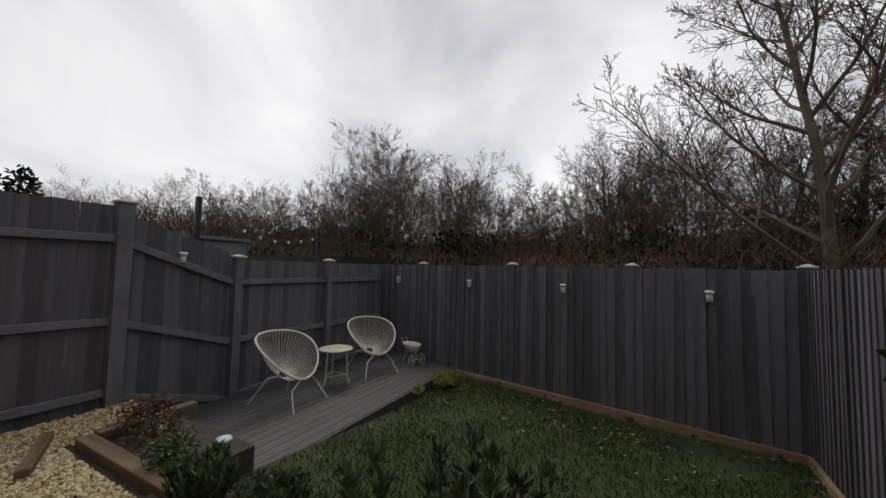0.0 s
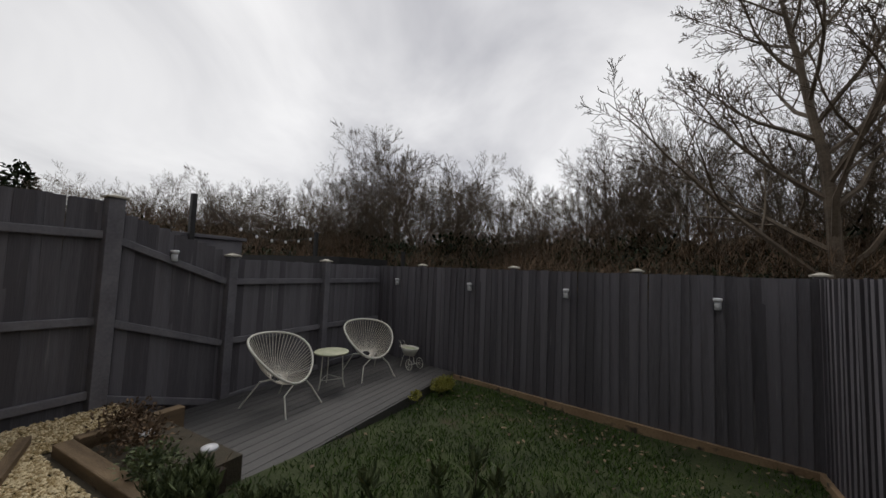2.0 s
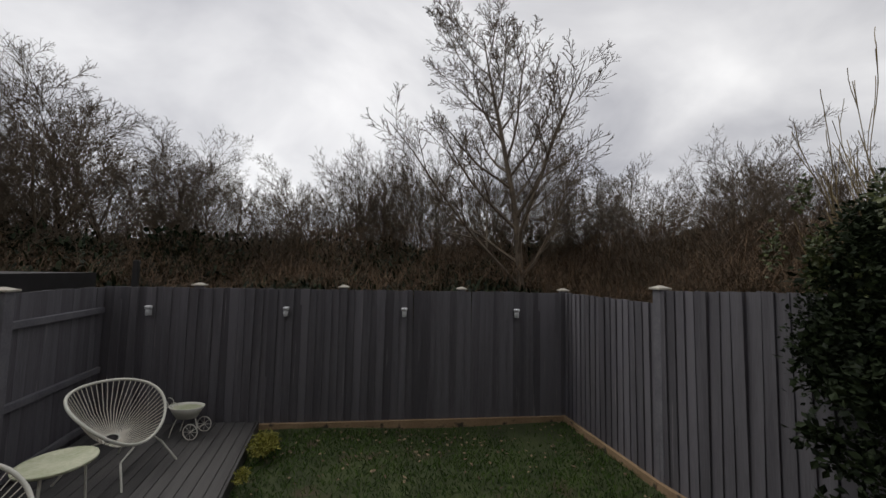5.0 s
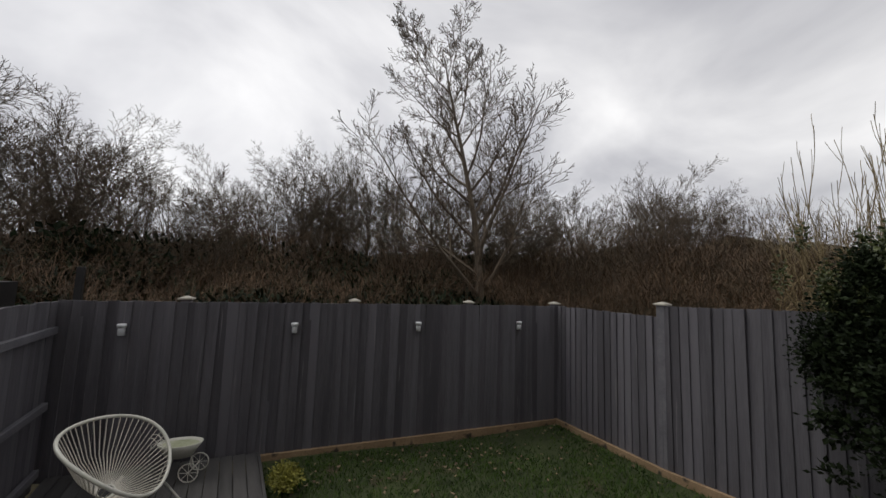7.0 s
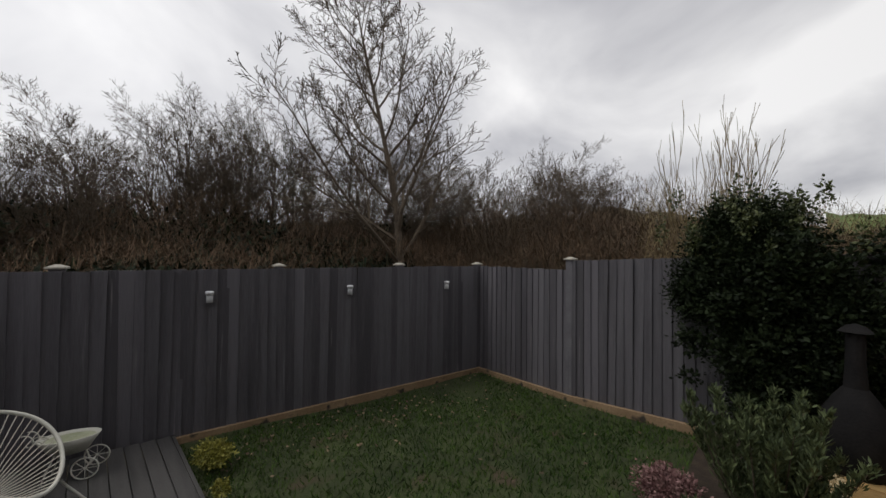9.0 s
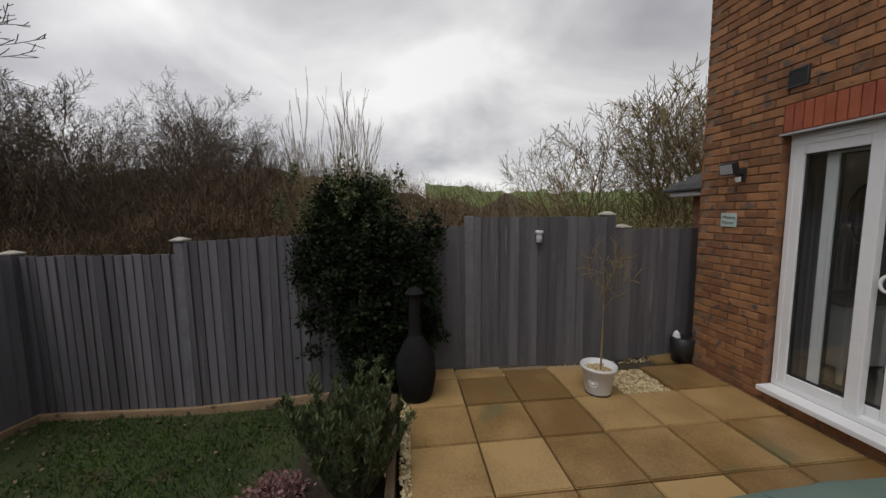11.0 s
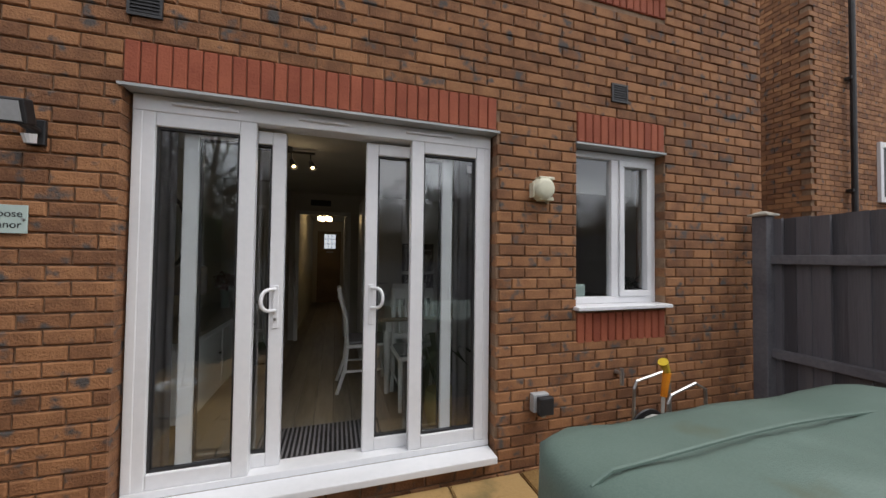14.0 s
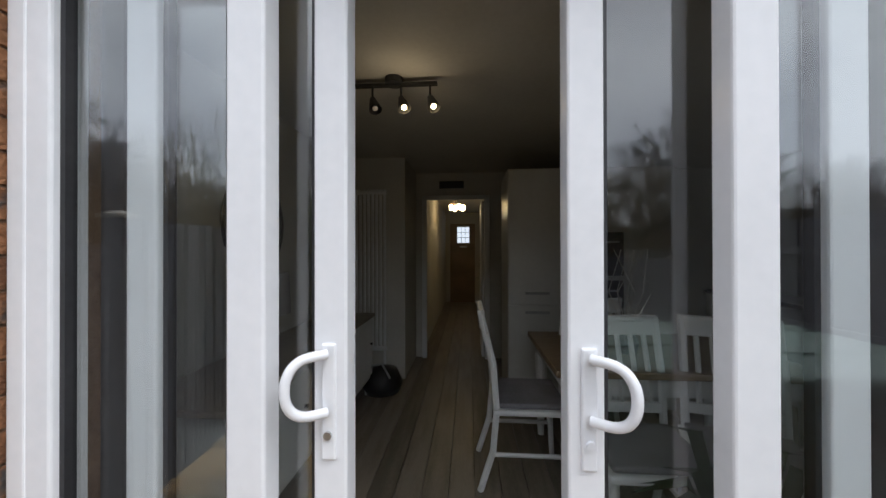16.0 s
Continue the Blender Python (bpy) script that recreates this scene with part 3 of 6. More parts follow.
HOLES = [DOOR[:2] + (0.1, 2.475), (WIN[0], WIN[1], 0.80, 2.475), (UP1[0], UP1[1], 3.325, 4.6), (UP2[0], UP2[1], 3.325, 4.6)]
far_v, far_f = [], []
rb = random.Random(8)
for c in range(-3, 59):
    z = c * 0.075
    blocks = sorted((h[0], h[1]) for h in HOLES if h[2] < z + 0.037 < h[3])
    spans, x = [], HX0
    for b0, b1 in blocks:
        spans.append((x, b0))
        x = b1
    spans.append((x, HX1))
    for s0, s1 in spans:
        x = HX1 - (0.097 if c % 2 else 0.0) + 0.194
        while x > HX0 - 0.2:
            x -= 0.194
            a, b = max(s0, x - 0.194), min(s1, x)
            if b - a < 0.03:
                continue
            edge = (abs(b - s1) < 1e-4 and s1 < HX1) or (abs(a - s0) < 1e-4 and s0 > HX0)
            w, d = b - a - 0.008, (0.1 if edge else 0.02)
            y = rb.uniform(-0.0015, 0.0015)
            if 0 <= z < 2.25 and WIN[1] - 0.02 < (a + b) / 2:
                ob = new("brick", brick_mesh(w, d))
                ob.location = ((a + b) / 2, y, z)
                ob.parent = house_wall
            else:
                n0, m = len(far_v), 0.006
                cx = (a + b) / 2
                for yy, e in ((-d, 0), (-m, 0), (0, m)):
                    far_v += [(cx - w / 2 + e, y + yy, z + e), (cx + w / 2 - e, y + yy, z + e), (cx + w / 2 - e, y + yy, z + 0.067 - e), (cx - w / 2 + e, y + yy, z + 0.067 - e)]
                for q in (0, 4):
                    for i in range(4):
                        far_f.append((n0 + q + i, n0 + q + (i + 1) % 4, n0 + q + 4 + (i + 1) % 4, n0 + q + 4 + i))
                far_f.append((n0 + 8, n0 + 9, n0 + 10, n0 + 11))
tagged(raw("brickwork", far_v, far_f, BRICK, house_wall), "buff brown brick courses with dark smudges", kind="stuff")
# bricks round the corner of the side wall
sv, sf = [], []
for c in range(-3, 59):
    for i in range(30):
        y1 = -0.002 - i * 0.194 + (0.097 if c % 2 else 0)
        y0 = y1 - 0.186
        y1 = min(y1, -0.004)
        z, n0 = c * 0.075, len(sv)
        sv += [(HX1 - 0.02, y0, z), (HX1 - 0.02, y1, z), (HX1 - 0.02, y1, z + 0.067), (HX1 - 0.02, y0, z + 0.067), (HX1, y0, z), (HX1, y1, z), (HX1, y1, z + 0.067), (HX1, y0, z + 0.067)]
        sf += [(n0 + 4, n0 + 5, n0 + 6, n0 + 7)] + [(n0 + j, n0 + (j + 1) % 4, n0 + 4 + (j + 1) % 4, n0 + 4 + j) for j in range(4)]
tagged(raw("brickwork", sv, sf, BRICK, house_wall), "buff brown brick courses of the side wall", kind="stuff")


def soldiers(x0, x1, z0, z1, name):
    n = round((x1 - x0) / 0.0675)
    w = (x1 - x0) / n
    me = mesh_of(rounded_brick(w - 0.005, 0.09, z1 - z0 - 0.006), RED)
    for i in range(n):
        ob = new(name, me)
        ob.location = (x0 + (i + 0.5) * w, rb.uniform(0.001, 0.004), z0 + 0.003)
        ob.parent = house_wall


soldiers(DOOR[0], DOOR[1], 2.255, 2.475, "lintel_brick")
soldiers(WIN[0], WIN[1], 2.255, 2.475, "lintel_brick")
soldiers(WIN[0], WIN[1], 0.80, 1.02, "sill_brick")
soldiers(UP1[0], UP1[1], 3.33, 3.545, "sill_brick")
soldiers(UP2[0], UP2[1], 3.33, 3.545, "sill_brick")
bm = quick()
box(bm, DOOR[0] - 0.02, DOOR[1] + 0.02, -0.1, 0.012, 2.238, 2.252)
box(bm, WIN[0] - 0.01, WIN[1] + 0.01, -0.1, 0.012, 2.238, 2.252)
part("lintel_plate", bm, GREYPLASTIC, house_wall)

roof = thing("roof", "dark tiled roof with white soffit and gutter over the eaves", "roof", kind="structure")
bm = quick()
box(bm, HX0 - 0.1, HX1 + 0.12, -0.3, 0.28, 4.42, 4.46)
part("soffit", bm, UPVC, roof)
bm = quick()
box(bm, HX0 - 0.1, HX1 + 0.12, 0.28, 0.30, 4.40, 4.58)
part("fascia", bm, BLACK, roof)
bm = quick()
rm = Matrix.Translation((0, 0.32, 4.58)) @ Matrix.Rotation(radians(-35), 4, 'X')
box(bm, HX0 - 0.15, HX1 + 0.15, -5.4, 0.05, 0, 0.05, rm)
part("roof_slope", bm, ROOFTILE, roof)


def upvc_frame(name, label, x0, x1, z0, z1, y, bars, sash=0.055, top=None):
    """A white window: frame, panes and a sill; bars: x places of mullions."""
    w = thing(name, label, "window", kind="structure")
    edges = [x0] + list(bars) + [x1]
    f = 0.05
    bm = quick()
    box(bm, x0, x1, y - 0.06, y, z0, z0 + f, None, 0.005)
    box(bm, x0, x1, y - 0.06, y, z1 - f, z1, None, 0.005)
    box(bm, x0, x0 + f, y - 0.058, y - 0.002, z0 + f, z1 - f, None, 0.005)
    box(bm, x1 - f, x1, y - 0.058, y - 0.002, z0 + f, z1 - f, None, 0.005)
    for b in bars:
        box(bm, b - 0.035, b + 0.035, y - 0.058, y - 0.002, z0 + f, z1 - f, None, 0.005)
    part("frame", bm, UPVC, w)
    for i, (a, b) in enumerate(zip(edges, edges[1:])):
        a, b = a + (f if i == 0 else 0.035), b - (f if i == len(edges) - 2 else 0.035)
        if i == 0:
            bm = quick()
            g = 0.045
            for q in ((a, b, z0 + f, z0 + f + g), (a, b, z1 - f - g, z1 - f), (a, a + g, z0 + f + g, z1 - f - g), (b - g, b, z0 + f + g, z1 - f - g)):
                box(bm, q[0], q[1], y - 0.045, y + 0.012, q[2], q[3], None, 0.005)
            part("sash", bm, UPVC, w)
            a, b, q0, q1 = a + g, b - g, z0 + f + g, z1 - f - g
        else:
            q0, q1 = z0 + f, z1 - f
        bm = quick()
        box(bm, a, b, y - 0.034, y - 0.03, q0, q1)
        p = part("pane", bm, GLASS, w)
        p.visible_shadow = False
    bm = quick()
    box(bm, x0 - 0.015, x1 + 0.03, y - 0.02, 0.06, z0 - 0.03, z0 - 0.002, None, 0.006)
    part("sill", bm, UPVC, w)
    return w


upvc_frame("window_1", "white plastic casement window with two lights and a sill", WIN[0], WIN[1], WIN[2] + 0.02, WIN[3] - 0.02, -0.085, [-2.13])
upvc_frame("window_2", "white plastic upper window above the door", UP1[0], UP1[1], UP1[2] + 0.02, UP1[3], -0.085, [0.22])
upvc_frame("window_3", "white plastic upper window", UP2[0], UP2[1], UP2[2] + 0.02, UP2[3], -0.085, [-2.1])

# sliding doors: frame, fixed leaves outside, sliding leaves behind, half open
door = thing("door_1", "white plastic sliding patio doors, the two middle leaves half open", "patio door", kind="structure")
DX0, DX1, DZ0, DZ1 = DOOR[0] + 0.01, DOOR[1] - 0.01, 0.15, 2.235
bm = quick()
box(bm, DX0, DX1, -0.2, -0.07, DZ1 - 0.085, DZ1, None, 0.005)
box(bm, DX0, DX1, -0.2, -0.07, DZ0, DZ0 + 0.04, None, 0.004)
box(bm, DX0, DX0 + 0.045, -0.198, -0.072, DZ0 + 0.04, DZ1 - 0.085, None, 0.005)
box(bm, DX1 - 0.045, DX1, -0.198, -0.072, DZ0 + 0.04, DZ1 - 0.085, None, 0.005)
part("frame", bm, UPVC, door)
bm = quick()
box(bm, DX0 - 0.0, DX1 + 0.0, -0.075, 0.075, 0.105, 0.149, None, 0.006)
part("sill", bm, UPVC, door)


def leaf(x0, x1, y, z0, z1, st, name):
    bm = quick()
    box(bm, x0, x0 + st, y - 0.03, y + 0.03, z0, z1, None, 0.006)
    box(bm, x1 - st, x1, y - 0.03, y + 0.03, z0, z1, None, 0.006)
    box(bm, x0 + st, x1 - st, y - 0.028, y + 0.028, z0, z0 + st, None, 0.006)
    box(bm, x0 + st, x1 - st, y - 0.028, y + 0.028, z1 - st, z1, None, 0.006)
    lf = part(name, bm, UPVC, door)
    bm = quick()
    g = 0.012
    for q in ((x0 + st, x0 + st + g, z0 + st, z1 - st), (x1 - st - g, x1 - st, z0 + st, z1 - st), (x0 + st + g, x1 - st - g, z0 + st, z0 + st + g), (x0 + st + g, x1 - st - g, z1 - st - g, z1 - st)):
        box(bm, q[0], q[1], y - 0.012, y + 0.012, q[2], q[3])
    part("gasket", bm, GASKET, lf)
    bm = quick()
    box(bm, x0 + st + g, x1 - st - g, y - 0.008, y - 0.004, z0 + st + g, z1 - st - g)
    p = part("pane", bm, GLASS, lf)
    p.visible_shadow = False
    return lf


leaf(0.382, 0.937, -0.105, DZ0 + 0.04, DZ1 - 0.075, 0.082, "fixed_leaf")
leaf(-1.04, -0.512, -0.105, DZ0 + 0.04, DZ1 - 0.075, 0.082, "fixed_leaf")
L1 = leaf(0.233, 0.75, -0.168, DZ0 + 0.04, DZ1 - 0.105, 0.075, "sliding_leaf")
L2 = leaf(-0.81, -0.233, -0.168, DZ0 + 0.04, DZ1 - 0.105, 0.075, "sliding_leaf")
for lf, x, sgn in ((L1, 0.272, 1), (L2, -0.275, -1)):
    bm = quick()
    box(bm, x - 0.016, x + 0.016, -0.14, -0.13, 0.98, 1.23, None, 0.004)
    part("handle_plate", bm, UPVC, lf)
    bm = quick()
    pts = [(x + sgn * 0.066 * math.sin(math.pi * q / 20) ** 0.5, -0.125 + 0.053 * math.sin(math.pi * q / 20) ** 0.5, 1.148 + 0.062 * math.cos(math.pi * q / 20)) for q in range(21)]
    tube(bm, pts, 0.0105, 10)
    part("handle", bm, UPVC, lf, "white curved pull handle", True)
    bm = quick()
    cyl(bm, (x, -0.132, 1.035), (x, -0.124, 1.035), 0.009, 0.009, 10)
    part("keyhole", bm, STEEL if sgn > 0 else UPVC, lf)
for x0, x1 in ((0.47, 0.78), (-0.12, 0.16), (-0.78, -0.47)):
    bm = quick()
    box(bm, x0, x1, -0.068, -0.055, 2.19, 2.205, None, 0.004)
    part("trickle_vent", bm, UPVC, door)
bm = quick()
box(bm, -0.93, -0.90, -0.108, -0.098, 1.98, 2.03)
part("sticker", bm, GREYPLASTIC, door)

# ---- patio slabs ----
patio = thing("patio", "wet golden sandstone paving slabs laid in a grid", "paving", kind="structure")
SL = 0.49
SLABS = []
for v in range(3):
    bm = quick()
    rs = random.Random(v)
    box(bm, -SL / 2 + 0.006, SL / 2 - 0.006, -SL / 2 + 0.006, SL / 2 - 0.006, -0.04, 0)
    bmesh.ops.bevel(bm, geom=[e for e in bm.edges if all(q.co.z > -0.01 for q in e.verts)], offset=0.007, segments=2, affect='EDGES')
    for q in bm.verts:
        q.co.z += rs.uniform(-0.0015, 0.0015)
    SLABS.append(mesh_of(bm, SLAB))
rs = random.Random(14)
for i in range(-1, 11):
    for j in range(6):
        x, y = 1.70 - SL * (i + 0.5), 3.06 - SL * (j + 0.5)
        if (i == 0 and j == 4) or (i < 0 and j >= 4):
            continue
        ob = new("slab", SLABS[rs.randrange(3)])
        ob.parent = patio
        if i < 0:
            ob.matrix_world = pose(1.70 + 0.13 - 0.025 * j, y, -0.004) @ Matrix.Diagonal((0.5 - 0.1 * j / 2, 1, 1, 1))
        elif j == 5:
            ob.matrix_world = pose(x, 0.315, 0) @ Matrix.Diagonal((1, 1.2, 1, 1))
        else:
            ob.matrix_world = pose(x, y, rs.uniform(-0.003, 0.003), rs.gauss(0, 0.2), rs.gauss(0, 0.2), 90 * rs.randrange(4))
for j in range(5):
    ob = new("slab", SLABS[j % 3])
    ob.matrix_world = pose(2.0, 0.35 - SL * (j + 0.5), -0.01) @ Matrix.Diagonal((0.9, 1, 1, 1))
    ob.parent = patio

# ---- timber sleepers ----
def sleeper(label, a, b, w, h, z):
    a, b = Vector(a), Vector(b)
    d = b - a
    bm = quick()
    box(bm, 0, d.length, -w / 2, w / 2, -h, 0, None, 0.01)
    ob = single("sleeper", bm, SLEEPER, label, "sleeper", "timber sleepers round the beds")
    ob.matrix_world = pose(a.x, a.y, z, 0, 0, math.degrees(math.atan2(d.y, d.x)))


sleeper("brown oak sleeper along the front of the planting bed", (-2.69, 3.66), (-1.30, 3.68), 0.11, 0.4, -0.10)
sleeper("brown oak sleeper closing the planting bed beside the deck", (-2.67, 3.72), (-2.70, 4.42), 0.10, 0.5, -0.09)
sleeper("short brown timber edging between two gravel patches", (-3.0, 3.55), (-2.42, 3.30), 0.07, 0.2, -0.10)
sleeper("narrow timber edging beside the gravel strip", (-1.5, 3.19), (1.5, 3.19), 0.06, 0.25, 0.0)

# ---- draped furniture cover ----
def cover():
    bm = quick()
    n = 44
    x0, x1, y0, y1 = -2.75, -0.70, 1.0, 2.4
    cx, cy = (x0 + x1) / 2, (y0 + y1) / 2
    bm_v = []
    rows = 30
    for j in range(rows + 1):
        u = j / rows
        ring = []
        for i in range(96):
            a = 2 * math.pi * i / 96
            ca, sa = math.cos(a), math.sin(a)
            k = (abs(ca) ** 16 + abs(sa) ** 16) ** (-1 / 16)
            ex, ey = ca * k * (x1 - x0) / 2, sa * k * (y1 - y0) / 2
            if u < 0.55:
                f = u / 0.55
                s = f
                z = 0.82 + 0.045 * math.sin(3 * ex + 1) * math.cos(2.2 * ey) * (1 - f) - 0.03 * f ** 6
                z += 0.05 * (1 - f) * math.exp(-((ex * s + 0.5) ** 2 + (ey * s) ** 2) * 6)
            else:
                f = (u - 0.55) / 0.45
                fold = 0.035 * f * math.sin(a * 17 + 2 * math.sin(a * 3)) + 0.02 * f * math.sin(a * 41)
                s = 1 + 0.04 * f + fold
                z = 0.79 - 0.78 * f ** 1.05
            wr = 0.022 * noise.noise(Vector((ex * s * 3, ey * s * 3, z * 3))) + 0.008 * noise.noise(Vector((ex * s * 11, ey * s * 8, z * 6)))
            ring.append(bm.verts.new((cx + ex * s, cy + ey * s, max(0.004, z + wr))))
        bm_v.append(ring)
    for a, b in zip(bm_v, bm_v[1:]):
        for i in range(96):
            bm.faces.new((a[i], a[(i + 1) % 96], b[(i + 1) % 96], b[i]))
    bmesh.ops.remove_doubles(bm, verts=bm.verts[:], dist=0.0005)
    return bm


cov = thing("furniture_cover", "sage green waterproof cover draped over a garden table", "furniture cover")
part("cloth", cover(), COVER, cov, "", True)
bm = quick()
for y in (1.3, 2.0):
    tube(bm, [(-0.73 - 2.0 * i / 30, y, 0.836 - (0.03 if i in (0, 30) else 0) + 0.035 * math.sin(3 * (-0.64 - 2.13 * i / 30 + 1.705) + 1) * 0.5) for i in range(31)], 0.006, 5)
part("seam", bm, COVER, cov)

# ---- acapulco style chairs ----
def garden_chair():
    ch = thing("garden_chair", "cream egg-shaped chair strung with cord on thin metal legs", "chair", "cord chairs on the deck")
    tilt = radians(38)
    c = Vector((0, 0.0, 0.58))
    ux, uy = Vector((1, 0, 0)), Vector((0, math.cos(tilt), math.sin(tilt)))
    nrm = ux.cross(uy)
    ring = []
    for i in range(48):
        a = 2 * math.pi * i / 48
        wx = 0.38 * math.cos(a) * (1 + 0.10 * math.sin(a))
        wy = 0.40 * math.sin(a)
        ring.append(c + ux * wx + uy * wy + nrm * (0.05 * math.cos(2 * a)))
    bm = quick()
    tube(bm, ring, 0.0135, 8, True)
    part("rim", bm, CREAM, ch, "", True)
    hub = c - nrm * 0.27 - uy * 0.12
    hr = [hub + ux * 0.07 * math.cos(2 * math.pi * i / 20) + uy * 0.05 * math.sin(2 * math.pi * i / 20) for i in range(20)]
    bm = quick()
    tube(bm, hr, 0.008, 6, True)
    part("hub_ring", bm, CREAM, ch, "", True)
    for i in range(56):
        a = 2 * math.pi * i / 56
        j = i * 48 / 56
        p = ring[int(j) % 48].lerp(ring[(int(j) + 1) % 48], j % 1)
        q = hub + ux * 0.07 * math.cos(a) + uy * 0.05 * math.sin(a)
        bm = quick()
        tube(bm, [p, (p + q) / 2 - nrm * 0.035, q], 0.0042, 4)
        part("cord", bm, CORD, ch)
    for sx in (-1, 1):
        bm = quick()
        tube(bm, [hub + ux * 0.07 * sx, Vector((sx * 0.2, 0.1, 0.3)), Vector((sx * 0.28, 0.30, 0.0))], 0.009, 6)
        part("leg", bm, CREAM, ch)
        bm = quick()
        tube(bm, [ring[36] + ux * 0.1 * sx, Vector((sx * 0.2, -0.27, 0.2)), Vector((sx * 0.27, -0.38, 0.0))], 0.009, 6)
        part("leg", bm, CREAM, ch)
    return ch


c1 = garden_chair()
c1.matrix_world = pose(-2.70, 5.44, DECKZ, 0, 0, 96)
c2 = copy_thing(c1, pose(-2.66, 6.95, DECKZ, 0, 0, 66))
tagged(c2, "cream egg-shaped cord chair standing beside the small table")

tab = thing("side_table", "small round metal table with mossy cream top on three legs", "table", at=(-2.68, 6.2, DECKZ))
bm = quick()
lathe(bm, [(0.001, 0.47), (0.2, 0.47), (0.225, 0.478), (0.23, 0.47), (0.225, 0.455), (0.2, 0.455), (0.001, 0.455)], 36)
part("tabletop", bm, MOSSTOP, tab, "mossy round metal top", True)
for i in range(3):
    a = 2 * math.pi * i / 3 + 0.5
    bm = quick()
    tube(bm, [(0.15 * math.cos(a), 0.15 * math.sin(a), 0.455), (0.17 * math.cos(a), 0.17 * math.sin(a), 0.1), (0.2 * math.cos(a), 0.2 * math.sin(a), 0)], 0.009, 6)
    part("leg", bm, CREAM, tab)
bm = quick()
for i in range(3):
    a, b = 2 * math.pi * i / 3 + 0.5, 2 * math.pi * (i + 1) / 3 + 0.5
    tube(bm, [(0.17 * math.cos(a), 0.17 * math.sin(a), 0.12), (0.17 * math.cos(b), 0.17 * math.sin(b), 0.12)], 0.005, 5)
part("stretcher", bm, CREAM, tab)

pl = thing("cart_planter", "cream wirework cart planter with scrolled front and small wheels", "planter", at=(-2.33, 7.62, DECKZ), turn=-20)
bm = quick()
lathe(bm, [(0.001, 0.20), (0.09, 0.2), (0.13, 0.28), (0.155, 0.33), (0.145, 0.33), (0.12, 0.27), (0.001, 0.26)], 24, Matrix.Diagonal((1.3, 0.8, 1, 1)))
part("basin", bm, CREAM, pl, "", True)
bm = quick()
lathe(bm, [(0.001, 0.31), (0.13, 0.31)], 20, Matrix.Diagonal((1.3, 0.8, 1, 1)))
part("moss_fill", bm, MOSSTOP, pl)
for y in (-0.11, 0.11):
    bm = quick()
    tube(bm, [(0.14 + 0.085 * math.cos(q * 0.3927), y, 0.085 + 0.085 * math.sin(q * 0.3927)) for q in range(16)], 0.006, 5, True)
    for q in range(4):
        a = q * 0.785
        tube(bm, [(0.14 - 0.085 * math.cos(a), y, 0.085 - 0.085 * math.sin(a)), (0.14 + 0.085 * math.cos(a), y, 0.085 + 0.085 * math.sin(a))], 0.003, 4)
    part("wheel", bm, CREAM, pl)
bm = quick()
tube(bm, [(-0.05, -0.06, 0.24), (-0.1, -0.08, 0.1), (-0.13, -0.08, 0)], 0.006, 5)
tube(bm, [(-0.05, 0.06, 0.24), (-0.1, 0.08, 0.1), (-0.13, 0.08, 0)], 0.006, 5)
tube(bm, [(0.14, -0.11, 0.085), (0.14, 0.11, 0.085)], 0.006, 5)
tube(bm, [(0.14, 0, 0.085), (0.1, 0, 0.22)], 0.007, 5)
part("frame", bm, CREAM, pl)
bm = quick()
for s in (-1, 1):
    tube(bm, [(-0.17 - 0.012 * q * 0.35 + 0.05 * math.cos(q * 0.5) * (1 - q / 26), s * 0.04, 0.28 + q * 0.006 + 0.05 * math.sin(q * 0.5) * (1 - q / 26)) for q in range(20)], 0.005, 5)
part("scroll", bm, CREAM, pl)

# ---- fence lamps ----
def fence_lamp(x, y, z, yaw, label):
    la = thing("fence_lamp", label, "wall lamp", "solar lamps on the fence", at=(x, y, z), turn=yaw)
    bm = quick()
    box(bm, -0.02, 0.02, -0.018, 0.0, -0.07, 0.05, None, 0.004)
    part("back_plate", bm, GREYPLASTIC, la)
    bm = quick()
    lathe(bm, [(0.001, -0.065), (0.026, -0.065), (0.03, -0.06), (0.03, 0.02), (0.001, 0.02)], 16, pose(0, -0.045, 0))
    part("body", bm, GREYPLASTIC, la, "", True)
    bm = quick()
    lathe(bm, [(0.001, 0.058), (0.036, 0.056), (0.042, 0.045), (0.036, 0.018), (0.001, 0.018)], 20, pose(0, -0.045, 0))
    part("shade", bm, CERAMIC, la, "white lamp head", True)


by = math.degrees(math.atan2(BR.y - BL.y, BR.x - BL.x))
for x in (-2.95, -1.326, 0.179, 1.708):
    y = 8.254 - (x + 3.497) * 0.2033
    fence_lamp(x, y - 0.035, 0.985, by, "small white and grey solar lamp screwed to the back fence")
fence_lamp(1.85, 1.69, 1.41, -97, "small white and grey solar lamp on the side fence")
fence_lamp(LF - 0.02, 4.60, 1.27, 90, "small white and grey solar lamp on the sloping fence panel")

# ---- pots and patio things ----
pot = thing("plant_pot", "white tapered pot with embossed emblem, filled with gravel", "plant pot", at=(1.27, 1.33, 0))
bm = quick()
lathe(bm, [(0.001, 0.0), (0.105, 0.0), (0.11, 0.012), (0.145, 0.235), (0.158, 0.24), (0.158, 0.262), (0.145, 0.262), (0.14, 0.22), (0.001, 0.215)], 32)
part("body", bm, CERAMIC, pot, "", True)
bm = quick()
lathe(bm, [(0.107, 0.0), (0.113, 0.0), (0.115, 0.018), (0.109, 0.018)], 32)
part("foot_ring", bm, GASKET, pot)
bm = quick()
em = pose(-0.09, 0.10, 0.14, 0, 0, 40) @ pose(0, 0, 0, 100, 0, 0)
